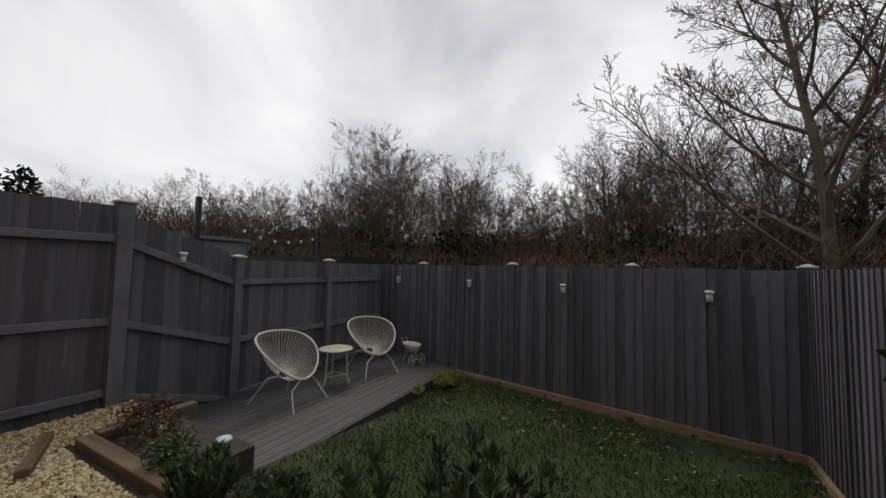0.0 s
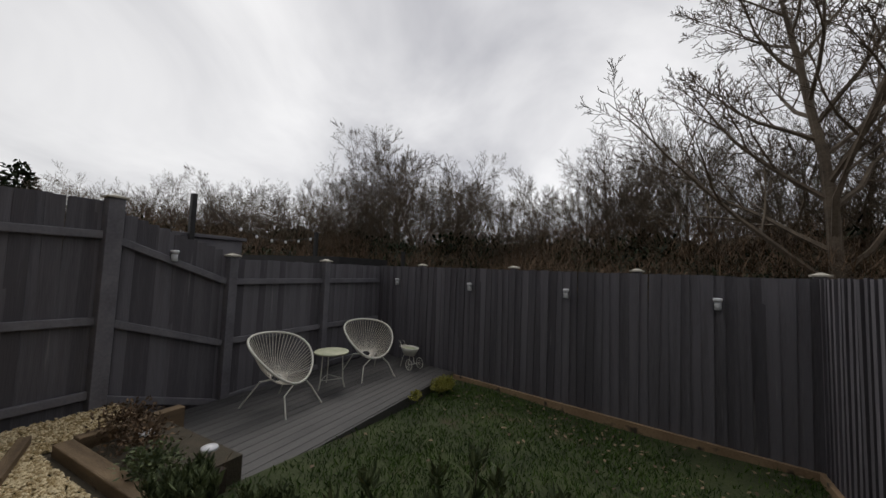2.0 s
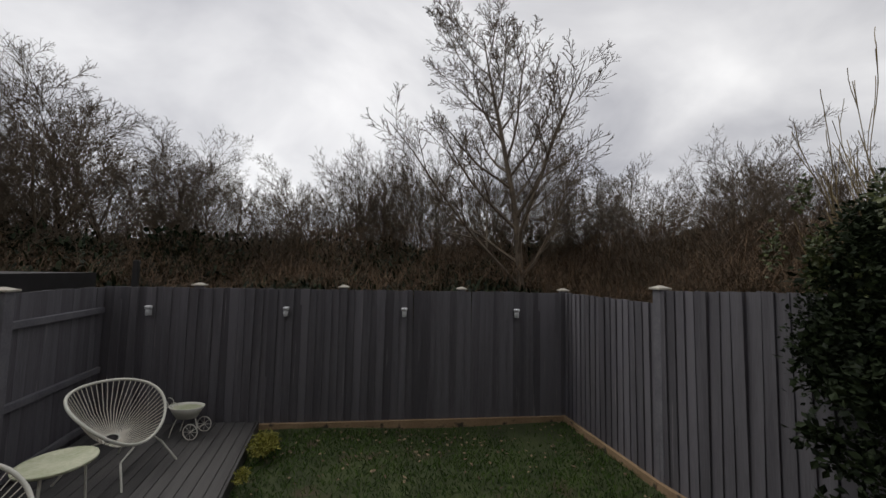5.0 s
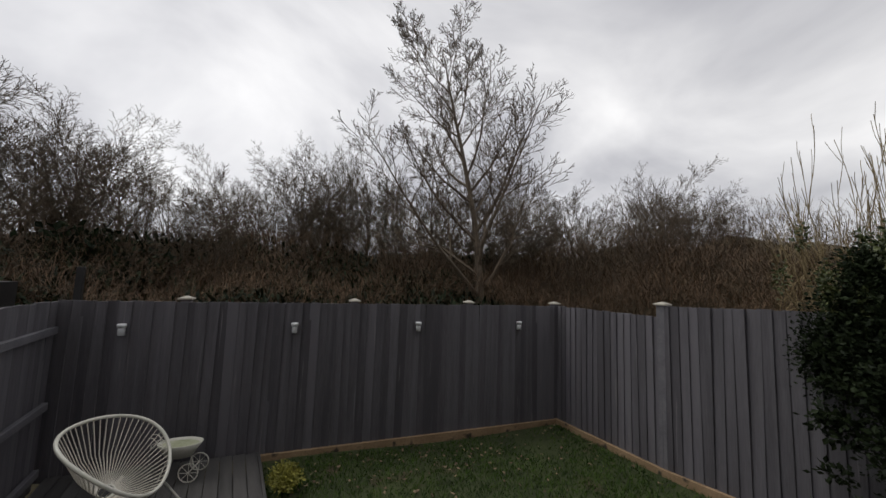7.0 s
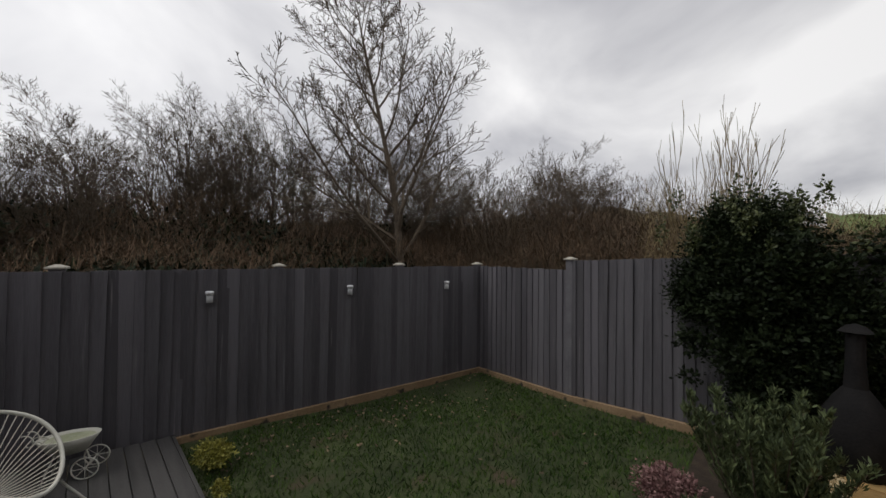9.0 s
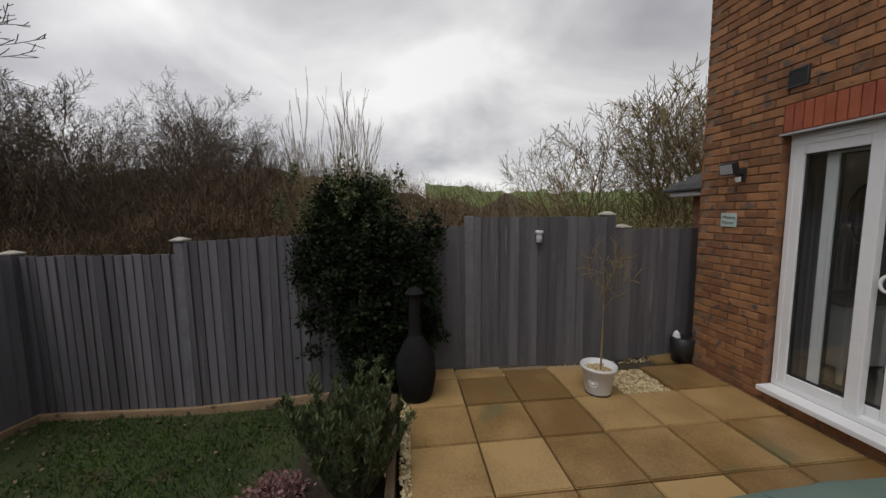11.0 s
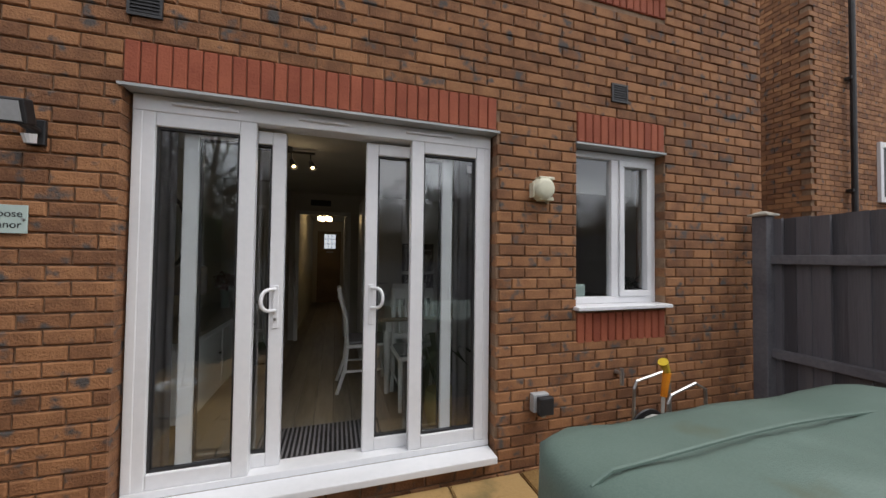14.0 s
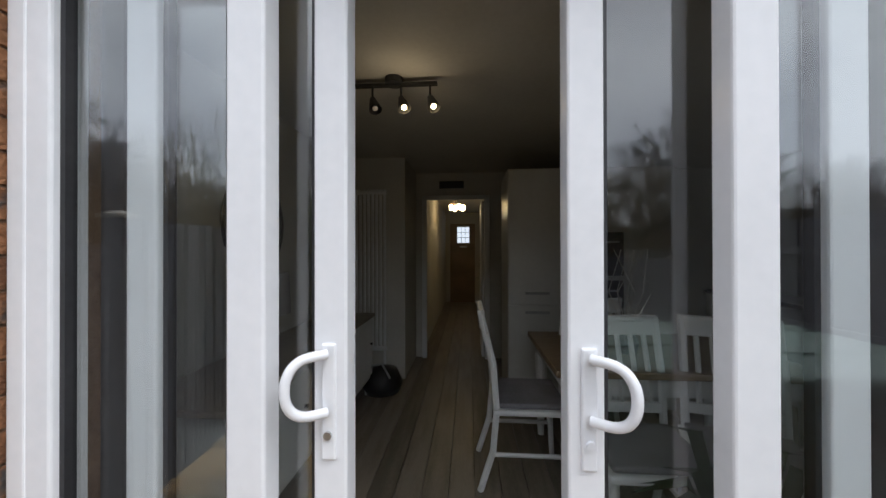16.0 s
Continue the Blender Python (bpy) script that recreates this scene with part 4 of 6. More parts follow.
lathe(bm, [(0.03, 0.0), (0.034, 0.004), (0.038, 0.0)], 20, em)
lathe(bm, [(0.001, 0.004), (0.015, 0.003), (0.02, 0.0)], 8, em)
part("emblem", bm, CERAMIC, pot)
gravel("gravel", "pale stones mulching the sapling pot", [(1.18, 1.36, 1.24, 1.42, 260)], 12, 0.222, (0.008, 0.014))


# ---- trees ----
def branch_tree(seed, height, angle, counts, n_side=3, trunk=0.12, up=0.1, stems=1, twig=0.004, first=0.2, wander=0.1, ratio=(0.5, 0.42, 0.45, 0.5), droop=0.5):
    """A bare tree as tapered tubes: trunk and crown, each vertices and faces. counts: branches on each level; angle: degrees between branch and stem."""
    r = random.Random(seed)
    out = [([], []), ([], [])]

    def ring(v, p, d, rad, n):
        q = d.to_track_quat('Z', 'Y')
        i0 = len(v)
        for j in range(n):
            a = 2 * math.pi * j / n
            w = p + q @ Vector((rad * math.cos(a), rad * math.sin(a), 0))
            v.append((w.x, w.y, w.z))
        return i0

    def grow(p, d, length, rad, level):
        v, f = out[0 if level == 0 else 1]
        n = 8 if level == 0 else (5 if level == 1 else n_side)
        segs = (9, 6, 4, 3, 2)[min(level, 4)]
        prev = ring(v, p, d, rad, n)
        line = [(p.copy(), d.copy(), rad)]
        w = wander * (0.35 if level == 0 else 1)
        for s in range(segs):
            d = (d + Vector((r.gauss(0, w), r.gauss(0, w), r.gauss(0, w) * 0.6 + (up if level else 0.05)))).normalized()
            p = p + d * (length / segs)
            rr = max(twig, rad * (1 - 0.85 * (s + 1) / segs))
            cur = ring(v, p, d, rr, n)
            for j in range(n):
                f.append((prev + j, prev + (j + 1) % n, cur + (j + 1) % n, cur + j))
            prev = cur
            line.append((p.copy(), d.copy(), rr))
        if level >= len(counts):
            return
        turn = r.uniform(0, 6.28)
        lo = first if level == 0 else 0.22
        for k_ in range(counts[level]):
            s = lo + (0.97 - lo) * (k_ + r.random() * 0.8) / counts[level]
            i0 = min(segs - 1, int(s * segs))
            q = line[i0][0].lerp(line[i0 + 1][0], s * segs - i0)
            dd = line[i0 + 1][1]
            rad2 = line[i0][2]
            turn += 2.4 + r.gauss(0, 0.4)
            side = dd.orthogonal().normalized()
            side = (Matrix.Rotation(turn, 3, dd) @ side)
            ang = radians(angle * r.uniform(0.7, 1.25) * (1.1 - 0.35 * s))
            nd = (dd * math.cos(ang) + side * math.sin(ang)).normalized()
            grow(q, nd, length * ratio[min(level, 3)] * r.uniform(0.75, 1.2) * (1.15 - droop * s), max(twig, min(rad2 * 0.6, rad * 0.45)), level + 1)

    for s in range(stems):
        sp = 0.05 if stems == 1 else 0.28
        d = Vector((r.gauss(0, sp), r.gauss(0, sp), 1)).normalized()
        o = 0.1 if stems > 1 else 0
        grow(Vector((r.gauss(0, 1) * o, r.gauss(0, 1) * o, -0.3)), d, height * r.uniform(0.8, 1.0), trunk * (1 if stems == 1 else 0.6), 0)
    return out


def tree_mesh(name, mat, *a, **k):
    made = []
    for v, f in branch_tree(*a, **k):
        me = bpy.data.meshes.new(name)
        me.from_pydata(v, [], f)
        me.materials.append(mat)
        made.append(me)
    return made


def plant_tree(name, me, label, at, turn, scale, group="", cat="tree"):
    t = thing(name, label, cat, group)
    t.matrix_world = pose(*at, 0, 0, turn) @ Matrix.Diagonal((scale[0], scale[0], scale[1], 1))
    for nm, m in zip(("trunk", "crown"), me):
        o = new(nm, m)
        o.parent = t
    return t


SAP = tree_mesh("sapling", TWIGPALE, 4, 1.0, 55, (9, 4, 3), n_side=4, trunk=0.012, up=0.05, twig=0.0016, first=0.78, wander=0.12, ratio=(0.3, 0.5, 0.5, 0.5), droop=0.2)
plant_tree("sapling", SAP, "bare leafless standard sapling in the white pot", (1.27, 1.33, 0.25), 30, (1.15, 1.62), cat="sapling")

BIG = tree_mesh("big", BARK, 26, 9.0, 44, (24, 11, 9, 4), n_side=3, trunk=0.078, up=0.09, twig=0.004, first=0.2, wander=0.09, ratio=(0.42, 0.42, 0.42, 0.5), droop=0.7)


def extent(me):
    """Width and top of a grown tree."""
    r = sorted(math.hypot(v.co.x, v.co.y) for v in me[1].vertices)
    return 2 * r[int(0.96 * len(r))], max(v.co.z for v in me[1].vertices)


bw, bt = extent(BIG)
plant_tree("tree", BIG, "tall bare deciduous tree with upswept branches behind the fence", (4.05, 11.2, -0.8), 130, (8.2 / bw, 12.6 / bt))
WOODS = [tree_mesh("wood", BARK, 100 + i, 7.6, 48, (15, 9, 8, 3), n_side=3, trunk=0.12, up=0.06, twig=0.0048, first=0.3, wander=0.1, ratio=(0.52, 0.45, 0.45, 0.5), droop=0.5) for i in range(4)]
WOODS.append(tree_mesh("wood", BARK, 110, 7.2, 42, (9, 8, 8, 4), n_side=3, trunk=0.12, up=0.06, twig=0.0048, first=0.3, wander=0.1, ratio=(0.45, 0.45, 0.45, 0.5), droop=0.5, stems=2))
PALES = [tree_mesh("pale", BARKGREEN, 200 + i, 7.6, 34, (14, 9, 8, 3), n_side=3, trunk=0.09, up=0.1, twig=0.0045, first=0.3, wander=0.1, ratio=(0.42, 0.42, 0.45, 0.5), droop=0.5) for i in range(2)]
rt = random.Random(77)


def at_yaw(yaw, d, z=-0.9):
    a = radians(yaw)
    return (-2.0 * 0 - 1.0 - math.sin(a) * d, 2.6 + math.cos(a) * d, z)


def skyline(yaw):
    """The slope up to which the treetops reach, seen from the garden; yaw in degrees to the left of straight ahead."""
    pts = ((-100, 0.2), (-81, 0.2), (-73, 0.21), (-66, 0.27), (-59, 0.36), (-54, 0.38), (-47, 0.3), (-40, 0.3), (-30, 0.36), (-20, 0.42), (-14, 0.46), (-8, 0.43), (-2, 0.38), (4, 0.29), (10, 0.27), (17, 0.31), (22, 0.40), (28, 0.4), (33, 0.41), (40, 0.31), (49, 0.27), (58, 0.25), (70, 0.2), (90, 0.16))
    for (a, p), (c, q) in zip(pts, pts[1:]):
        if a <= yaw <= c:
            return p + (q - p) * (yaw - a) / (c - a)
    return 0.17


for i in range(44):
    yaw = -74 + 3.5 * i + rt.uniform(-1, 1)
    pale = -32 < yaw < -8 and i % 2 == 0
    me = (PALES if pale else WOODS)[rt.randrange(2 if pale else 5)]
    d = rt.uniform(13, 17)
    s = (2.2 + skyline(yaw) * d * rt.uniform(0.86, 1.0)) / extent(me)[1]
    plant_tree("tree", me, "pale bare tree in the wood behind the fence" if pale else "bare brown deciduous tree in the wood behind the fence", at_yaw(yaw, d), rt.uniform(0, 360), (s * 1.0, s), "trees of the wood")
THIN = [tree_mesh("thin", BARK, 300 + i, 7.0, 40, (12, 8, 7), n_side=3, trunk=0.08, up=0.08, twig=0.0055, first=0.25, wander=0.1, ratio=(0.42, 0.42, 0.45, 0.5), droop=0.5) for i in range(3)]
for i in range(85):
    yaw, d = rt.uniform(-74, 74), rt.uniform(14, 20)
    me = THIN[rt.randrange(3)]
    s = (2.2 + skyline(yaw) * d * rt.uniform(0.5, 0.85)) / extent(me)[1]
    plant_tree("tree", me, "thin bare tree deep in the wood", at_yaw(yaw, d), rt.uniform(0, 360), (s * 0.95, s), "trees of the wood")

IVY = tree_mesh("ivytree", BARK, 31, 3.2, 60, (6, 5, 4), n_side=4, trunk=0.16, up=0.05, twig=0.01, first=0.45, wander=0.2, ratio=(0.5, 0.5, 0.45, 0.5))
plant_tree("tree", IVY, "stumpy old tree with ivy growing up its limbs", at_yaw(9, 12.5), 120, (1.1, 1.25))


def leaf_cloud(name, label, mat, blobs, count, size, seed, cat, kind="", parent=None, needle=False, shell=0.55):
    """Small leaves scattered through ellipsoids (x, y, z, rx, ry, rz)."""
    r = random.Random(seed)
    v, f = [], []
    tot = sum(b[3] * b[4] * b[5] for b in blobs)
    for b in blobs:
        for _ in range(int(count * b[3] * b[4] * b[5] / tot)):
            d = Vector((r.gauss(0, 1), r.gauss(0, 1), r.gauss(0, 1))).normalized() * (shell + (1 - shell) * r.random()) * (1 + 0.28 * r.gauss(0, 1) * 0.6)
            p = Vector((b[0] + d.x * b[3], b[1] + d.y * b[4], b[2] + d.z * b[5]))
            s = size * r.uniform(0.6, 1.3)
            if needle:
                u = Vector((r.gauss(0, 0.5), r.gauss(0, 0.5), 1.0)).normalized()
                w = u.cross(Vector((r.gauss(0, 1), r.gauss(0, 1), r.gauss(0, 1)))).normalized() * s * 0.12
            else:
                u = (d.normalized() * 0.7 + Vector((r.gauss(0, 0.6), r.gauss(0, 0.6), r.gauss(0, 0.6) + 0.2))).normalized()
                w = u.cross(Vector((r.gauss(0, 1), r.gauss(0, 1), r.gauss(0, 1)))).normalized() * s * 0.3
            n0 = len(v)
            q = u.cross(w) * 0.25
            v += [tuple(p), tuple(p + u * s * 0.5 + w + q), tuple(p + u * s), tuple(p + u * s * 0.5 - w + q)]
            f += [(n0, n0 + 1, n0 + 2), (n0, n0 + 2, n0 + 3)]
    ob = raw(name, v, f, mat, parent)
    if label:
        tagged(ob, label, cat, kind=kind)
    return ob


# ---- big evergreen bush by the right fence ----
bush = thing("bush", "large dense dark evergreen shrub against the side fence", "bush")
rbu = random.Random(9)
BLOBS = [(1.80, 3.42, 0.15, 0.2, 0.3, 0.45), (1.80, 3.38, 0.68, 0.24, 0.42, 0.5), (1.80, 3.42, 1.2, 0.27, 0.5, 0.46), (1.86, 3.55, 1.6, 0.22, 0.44, 0.3), (1.70, 2.98, 0.95, 0.2, 0.25, 0.36), (1.99, 3.98, 1.15, 0.11, 0.24, 0.4), (1.86, 3.6, 1.8, 0.17, 0.34, 0.2)]
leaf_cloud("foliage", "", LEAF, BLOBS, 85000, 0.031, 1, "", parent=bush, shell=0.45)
# paler, yellower leaves in small tufts round the top of the bush
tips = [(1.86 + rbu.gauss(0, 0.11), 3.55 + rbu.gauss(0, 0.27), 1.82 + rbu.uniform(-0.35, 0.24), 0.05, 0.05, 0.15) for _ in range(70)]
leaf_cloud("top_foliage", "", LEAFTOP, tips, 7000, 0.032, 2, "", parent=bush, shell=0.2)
sprays = []
for _ in range(70):
    a = rbu.uniform(1.3, 5.2)
    sprays.append((1.84 + 0.3 * math.cos(a), 3.42 + 0.66 * math.sin(a) * rbu.uniform(0.6, 1.05), rbu.uniform(0.25, 1.65), 0.1, 0.12, 0.06))
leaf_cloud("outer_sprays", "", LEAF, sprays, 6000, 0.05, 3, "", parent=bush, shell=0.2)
bm = quick()
for _ in range(14):
    a, b = (1.80 + rbu.gauss(0, 0.04), 3.42 + rbu.gauss(0, 0.08), -0.3), (1.82 + rbu.gauss(0, 0.08), 3.45 + rbu.gauss(0, 0.2), rbu.uniform(1.2, 1.8))
    tube(bm, [a, ((a[0] + b[0]) / 2 + rbu.gauss(0, 0.05), (a[1] + b[1]) / 2, 0.7), b], [0.025, 0.015, 0.004], 5)
part("stem", bm, BARK, bush)

TWIGS = tree_mesh("twigs", TWIGPALE, 51, 2.2, 18, (6, 3), n_side=3, trunk=0.02, up=0.08, twig=0.003, first=0.2, wander=0.06, stems=14, ratio=(0.5, 0.4, 0.4, 0.4))
plant_tree("shrub", TWIGS, "bare upright pale twigs of a shrub behind the fence", (3.6, 4.0, 0.5), 10, (1.0, 1.3), cat="shrub")

# ---- border plants ----
def rosemary(x, y, z, s, seed, label):
    r = random.Random(seed)
    t = thing("rosemary_bush", label, "shrub")
    bm = quick()
    blobs = []
    for _ in range(46):
        a, rr = r.uniform(0, 6.28), s * math.sqrt(r.random()) * 0.42
        bx, by_ = x + rr * math.cos(a), y + rr * math.sin(a)
        tip = Vector((bx + 0.35 * (bx - x), by_ + 0.35 * (by_ - y), z + s * r.uniform(0.6, 1.05)))
        base = Vector((x + 0.3 * (bx - x), y + 0.3 * (by_ - y), z))
        tube(bm, [base, (base + tip) / 2 + Vector((0.1 * (bx - x), 0.1 * (by_ - y), 0)), tip], [0.006, 0.004, 0.002], 4)
        for k_ in range(7):
            p = base.lerp(tip, 0.3 + 0.7 * k_ / 6)
            blobs.append((p.x, p.y, p.z, 0.028, 0.028, 0.05))
    part("stem", bm, BARK, t)
    leaf_cloud("needles", "", ROSE, blobs, 16000, 0.05, seed, "", parent=t, needle=True, shell=0.1)


rosemary(0.50, 3.43, -0.14, 0.70, 3, "bushy grey-green rosemary shrub in the border")
rosemary(-0.14, 3.62, -0.2, 0.36, 4, "low spreading green herb bush in the border")
rosemary(-0.65, 3.72, -0.22, 0.30, 5, "low grey-green herb at the lawn edge")
rosemary(-1.15, 3.68, -0.2, 0.28, 6, "straggly grey-green herb beside the deck")
hea = thing("heather", "clump of faded pink heather in the border", "shrub")
leaf_cloud("flower_mass", "", HEATHER, [(0.52, 3.92, -0.12, 0.16, 0.18, 0.14)], 3500, 0.025, 7, "", parent=hea, shell=0.5)
moss = leaf_cloud("moss_clump", "", YELLOWLEAF, [(-1.42, 7.1, -0.38, 0.14, 0.22, 0.07), (-1.5, 6.5, -0.38, 0.05, 0.1, 0.05)], 2200, 0.03, 8, "")
tagged(moss, "bright yellow-green moss clump beside the deck", "moss")
dw = thing("dead_plant", "withered brown stalks in the sleeper bed", "plant")
DRY = tree_mesh("dry", TWIG, 61, 0.4, 40, (4, 3), n_side=3, trunk=0.007, up=0.02, twig=0.0014, first=0.2, wander=0.25, stems=10)
for i, (x, y, s) in enumerate(((-2.5, 3.85, 0.8), (-2.2, 3.95, 0.75), (-1.9, 3.9, 0.8), (-2.65, 4.15, 0.7), (-2.35, 4.1, 0.5), (-1.65, 3.85, 0.8), (-2.0, 3.8, 0.6))):
    for me in DRY:
        o = new("stalk", me)
        o.matrix_world = pose(x, y, -0.19, 0, 0, 57 * i) @ Matrix.Diagonal((s * 1.2, s * 1.2, s * 0.9, 1))
        o.parent = dw
leaf_cloud("foliage", "", TWIG, [(-2.5, 3.95, 0.0, 0.22, 0.2, 0.12), (-2.15, 3.9, -0.02, 0.2, 0.2, 0.1)], 1600, 0.03, 9, "", parent=dw, shell=0.2)
gp = thing("herb_plant", "sparse yellow-green herb by the solar lamp", "plant")
leaf_cloud("foliage", "", ROSE, [(-1.75, 3.8, -0.05, 0.2, 0.15, 0.1), (-1.3, 3.75, -0.1, 0.3, 0.1, 0.08)], 1500, 0.035, 10, "", parent=gp, shell=0.1)

for x, y in ((-2.2, 3.95), (-1.62, 4.06)):
    so = thing("solar_stake_light", "small white-topped solar stake light in the bed", "garden light", "stake lights in the bed", at=(x, y, -0.19))
    bm = quick()
    cyl(bm, (0, 0, -0.05), (0, 0, 0.14), 0.008, 0.008, 8)
    part("stake", bm, STEEL, so)
    bm = quick()
    lathe(bm, [(0.001, 0.175), (0.05, 0.165), (0.055, 0.15), (0.02, 0.14), (0.001, 0.14)], 16)
    part("cap", bm, CERAMIC, so, "white domed lamp cap", True)

# ---- woodland scrub: bank of brown brambles ----
def crest(yaw):
    """The slope, seen from the garden, up to which the thicket reaches in that direction."""
    pts = ((-160, 0.05), (-118, 0.06), (-104, 0.07), (-95, 0.09), (-85, 0.15), (-73, 0.2), (-60, 0.21), (-48, 0.16), (-38, 0.15), (-20, 0.14), (0, 0.13), (40, 0.13), (80, 0.14))
    for (a, p), (b, q) in zip(pts, pts[1:]):
        if a <= yaw <= b:
            return p + (q - p) * (yaw - a) / (b - a)
    return 0.1


def scrub(name, label, mat, yaws, d0, d1, count, seed, length=0.5, width=0.006, share=1.0, low=-0.3):
    r = random.Random(seed)
    v, f = [], []
    for _ in range(count):
        yaw = r.uniform(*yaws)
        u = r.random()
        d = d0 + (d1 - d0) * u
        x, y, _z = at_yaw(yaw, d)
        top = low + (1.4 + crest(yaw) * d1 * share - low) * (0.35 + 0.65 * u) + 0.7 * noise.noise(Vector((x * 0.4, y * 0.4, seed)))
        z = low + (top - low) * (1 - r.random() ** 1.5)
        a, l = r.uniform(0, 6.28), length * r.uniform(0.5, 1.4)
        e = Vector((math.cos(a) * 0.6, math.sin(a) * 0.6, r.uniform(-0.2, 1.0))) * l
        w = Vector((-math.sin(a), math.cos(a), 0.4)) * width * r.uniform(0.5, 1.6)
        p = Vector((x, y, z))
        m = p + e * 0.5 + Vector((0, 0, 0.12 * l))
        n0 = len(v)
        v += [tuple(p - w), tuple(p + w), tuple(m + w * 0.8), tuple(m - w * 0.8), tuple(p + e)]
        f += [(n0, n0 + 1, n0 + 2, n0 + 3), (n0 + 3, n0 + 2, n0 + 4)]
    tagged(raw(name, v, f, mat), label, "scrub", kind="stuff")


def bank(name, label, mat, yaws, d, deep, share, seed):
    v, f = [], []
    n = 90
    for i in range(n + 1):
        yaw = yaws[0] + (yaws[1] - yaws[0]) * i / n
        for j in range(8):
            u = j / 7
            x, y, _z = at_yaw(yaw, d + u * deep)
            z = -0.9 + (1.4 + crest(yaw) * (d + deep) * share + 0.9) * math.sin(u * math.pi / 2) + 0.8 * noise.noise(Vector((x * 0.7, y * 0.7, seed)))
            v.append((x, y, z))
    for i in range(n):
        for j in range(7):
            f.append((i * 8 + j, (i + 1) * 8 + j, (i + 1) * 8 + j + 1, i * 8 + j + 1))
    tagged(raw(name, v, f, mat), label, "bank", kind="structure")


scrub("brambles", "tangled brown brambles and twigs under the trees", TWIG, (-106, 74), 9.5, 16, 190000, 1, 0.45, 0.0042)
scrub("ivy_undergrowth", "dark green ivy and undergrowth below the wood", LEAF, (-34, 76), 9, 15, 30000, 2, 0.22, 0.03, 0.7)
scrub("brambles", "straw-coloured thicket beyond the side fence", TWIGPALE, (-150, -70), 9, 15, 44000, 3, 0.5, 0.0042)
# Backing sheet added behind the brambles to stop sky showing through them.
bank("bank", "dark backing sheet added behind the scrub to block the sky", FIELD, (-112, 78), 11, 7, 0.55, 4)
bank("meadow", "green sloping meadow beyond the side fence", MEADOW, (-150, -93), 24, 30, 0.9, 5)

WILLOW = [tree_mesh("willow", TWIGPALE, 71 + i, 4.4, 45, (9, 8, 6), n_side=3, trunk=0.08, up=0.06, twig=0.006, first=0.15, wander=0.16, stems=4, ratio=(0.5, 0.5, 0.45, 0.5)) for i in range(2)]
for yaw, d, h in ((-119, 12, 4.2), (-126, 12.5, 4.6), (-133, 13, 5.2), (-139, 12, 5.2), (-112, 15, 3.0), (-106, 20, 2.6), (-97, 22, 2.6), (-90, 26, 3.2), (-82, 24, 4.0)):
    plant_tree("willow", WILLOW[rt.randrange(2)], "straw-coloured bare willow beyond the side fence", at_yaw(yaw, d), rt.uniform(0, 360), (h / 3.8, h / 3.5), "willows beyond the fence")

# ---- rooms behind the doors ----
FZ, CZ = 0.12, 2.38
floor = thing("floor", "grey oak plank floor of the kitchen and hall", "floor", kind="structure")
for i in range(34):
    x0 = -3.25 + i * 0.145
    bm = quick()
    box(bm, x0, x0 + 0.142, -9.2, -0.2, FZ - 0.05, FZ, None, 0.001)
    part("plank", bm, OAKFLOOR, floor)
bm = quick()
box(bm, -3.25, 1.42, -9.2, -0.28, CZ, CZ + 0.1)
single("ceiling", bm, PLASTER, "plain cream ceiling over the kitchen and hall", "ceiling", kind="structure")
bm = quick()
box(bm, -3.25, 1.42, -0.30, -0.285, CZ - 0.1, CZ)
box(bm, 1.32, 1.41, -9.2, -0.29, FZ, CZ)
single("wall_east", bm, PLASTER, "cream plaster wall of the dining room", "wall", kind="structure")
bm = quick()
box(bm, -3.3, -3.2, -9.2, -0.29, FZ, CZ)
single("wall_west", bm, PLASTER, "cream plaster wall of the kitchen", "wall", kind="structure")
bm = quick()
box(bm, 0.5, 1.32, -3.0, -2.9, FZ, CZ)
box(bm, 0.42, 0.5, -3.65, -2.9, FZ, CZ)
box(bm, 0.30, 0.5, -3.73, -3.65, FZ, CZ)
box(bm, -0.44, 0.30, -3.73, -3.65, 2.06, CZ)
box(bm, -3.5, -0.44, -3.73, -3.65, FZ, CZ)
box(bm, 0.36, 0.45, -9.2, -3.73, FZ, CZ)
box(bm, -0.62, -0.52, -9.2, -3.73, FZ, CZ)
box(bm, -0.52, 0.36, -8.3, -8.2, FZ, CZ)
inner = single("wall_inner", bm, PLASTER, "cream partition walls with an opening into the hall", "wall", kind="structure")
bm = quick()
box(bm, 0.28, 0.34, -3.64, -3.6, FZ, 2.1, None, 0.005)
box(bm, -0.48, -0.42, -3.64, -3.6, FZ, 2.1, None, 0.005)
box(bm, -0.48, 0.34, -3.64, -3.6, 2.045, 2.1, None, 0.005)
box(bm, 0.5, 1.3, -2.9, -2.885, FZ, FZ + 0.12)
arch = single("trim", bm, WHITE, "white painted door architrave and skirting", "trim", kind="structure")
bm = quick()
box(bm, -0.17, 0.13, -3.645, -3.63, 2.19, 2.28, None, 0.004)
grille = single("wall_grille", bm, BLACK, "dark flat grille above the hall opening", "grille")
# inner hall door standing open
hd = thing("door_2", "cream panelled hall door standing open", "door", kind="structure")
bm = quick()
box(bm, -0.42, -0.385, -4.35, -3.7, FZ, 2.04, None, 0.004)
part("panel", bm, WHITE, hd)
bm = quick()
tube(bm, [(-0.37, -4.28, 1.05), (-0.33, -4.28, 1.05), (-0.33, -4.18, 1.05)], 0.009, 6)
part("handle", bm, STEEL, hd)
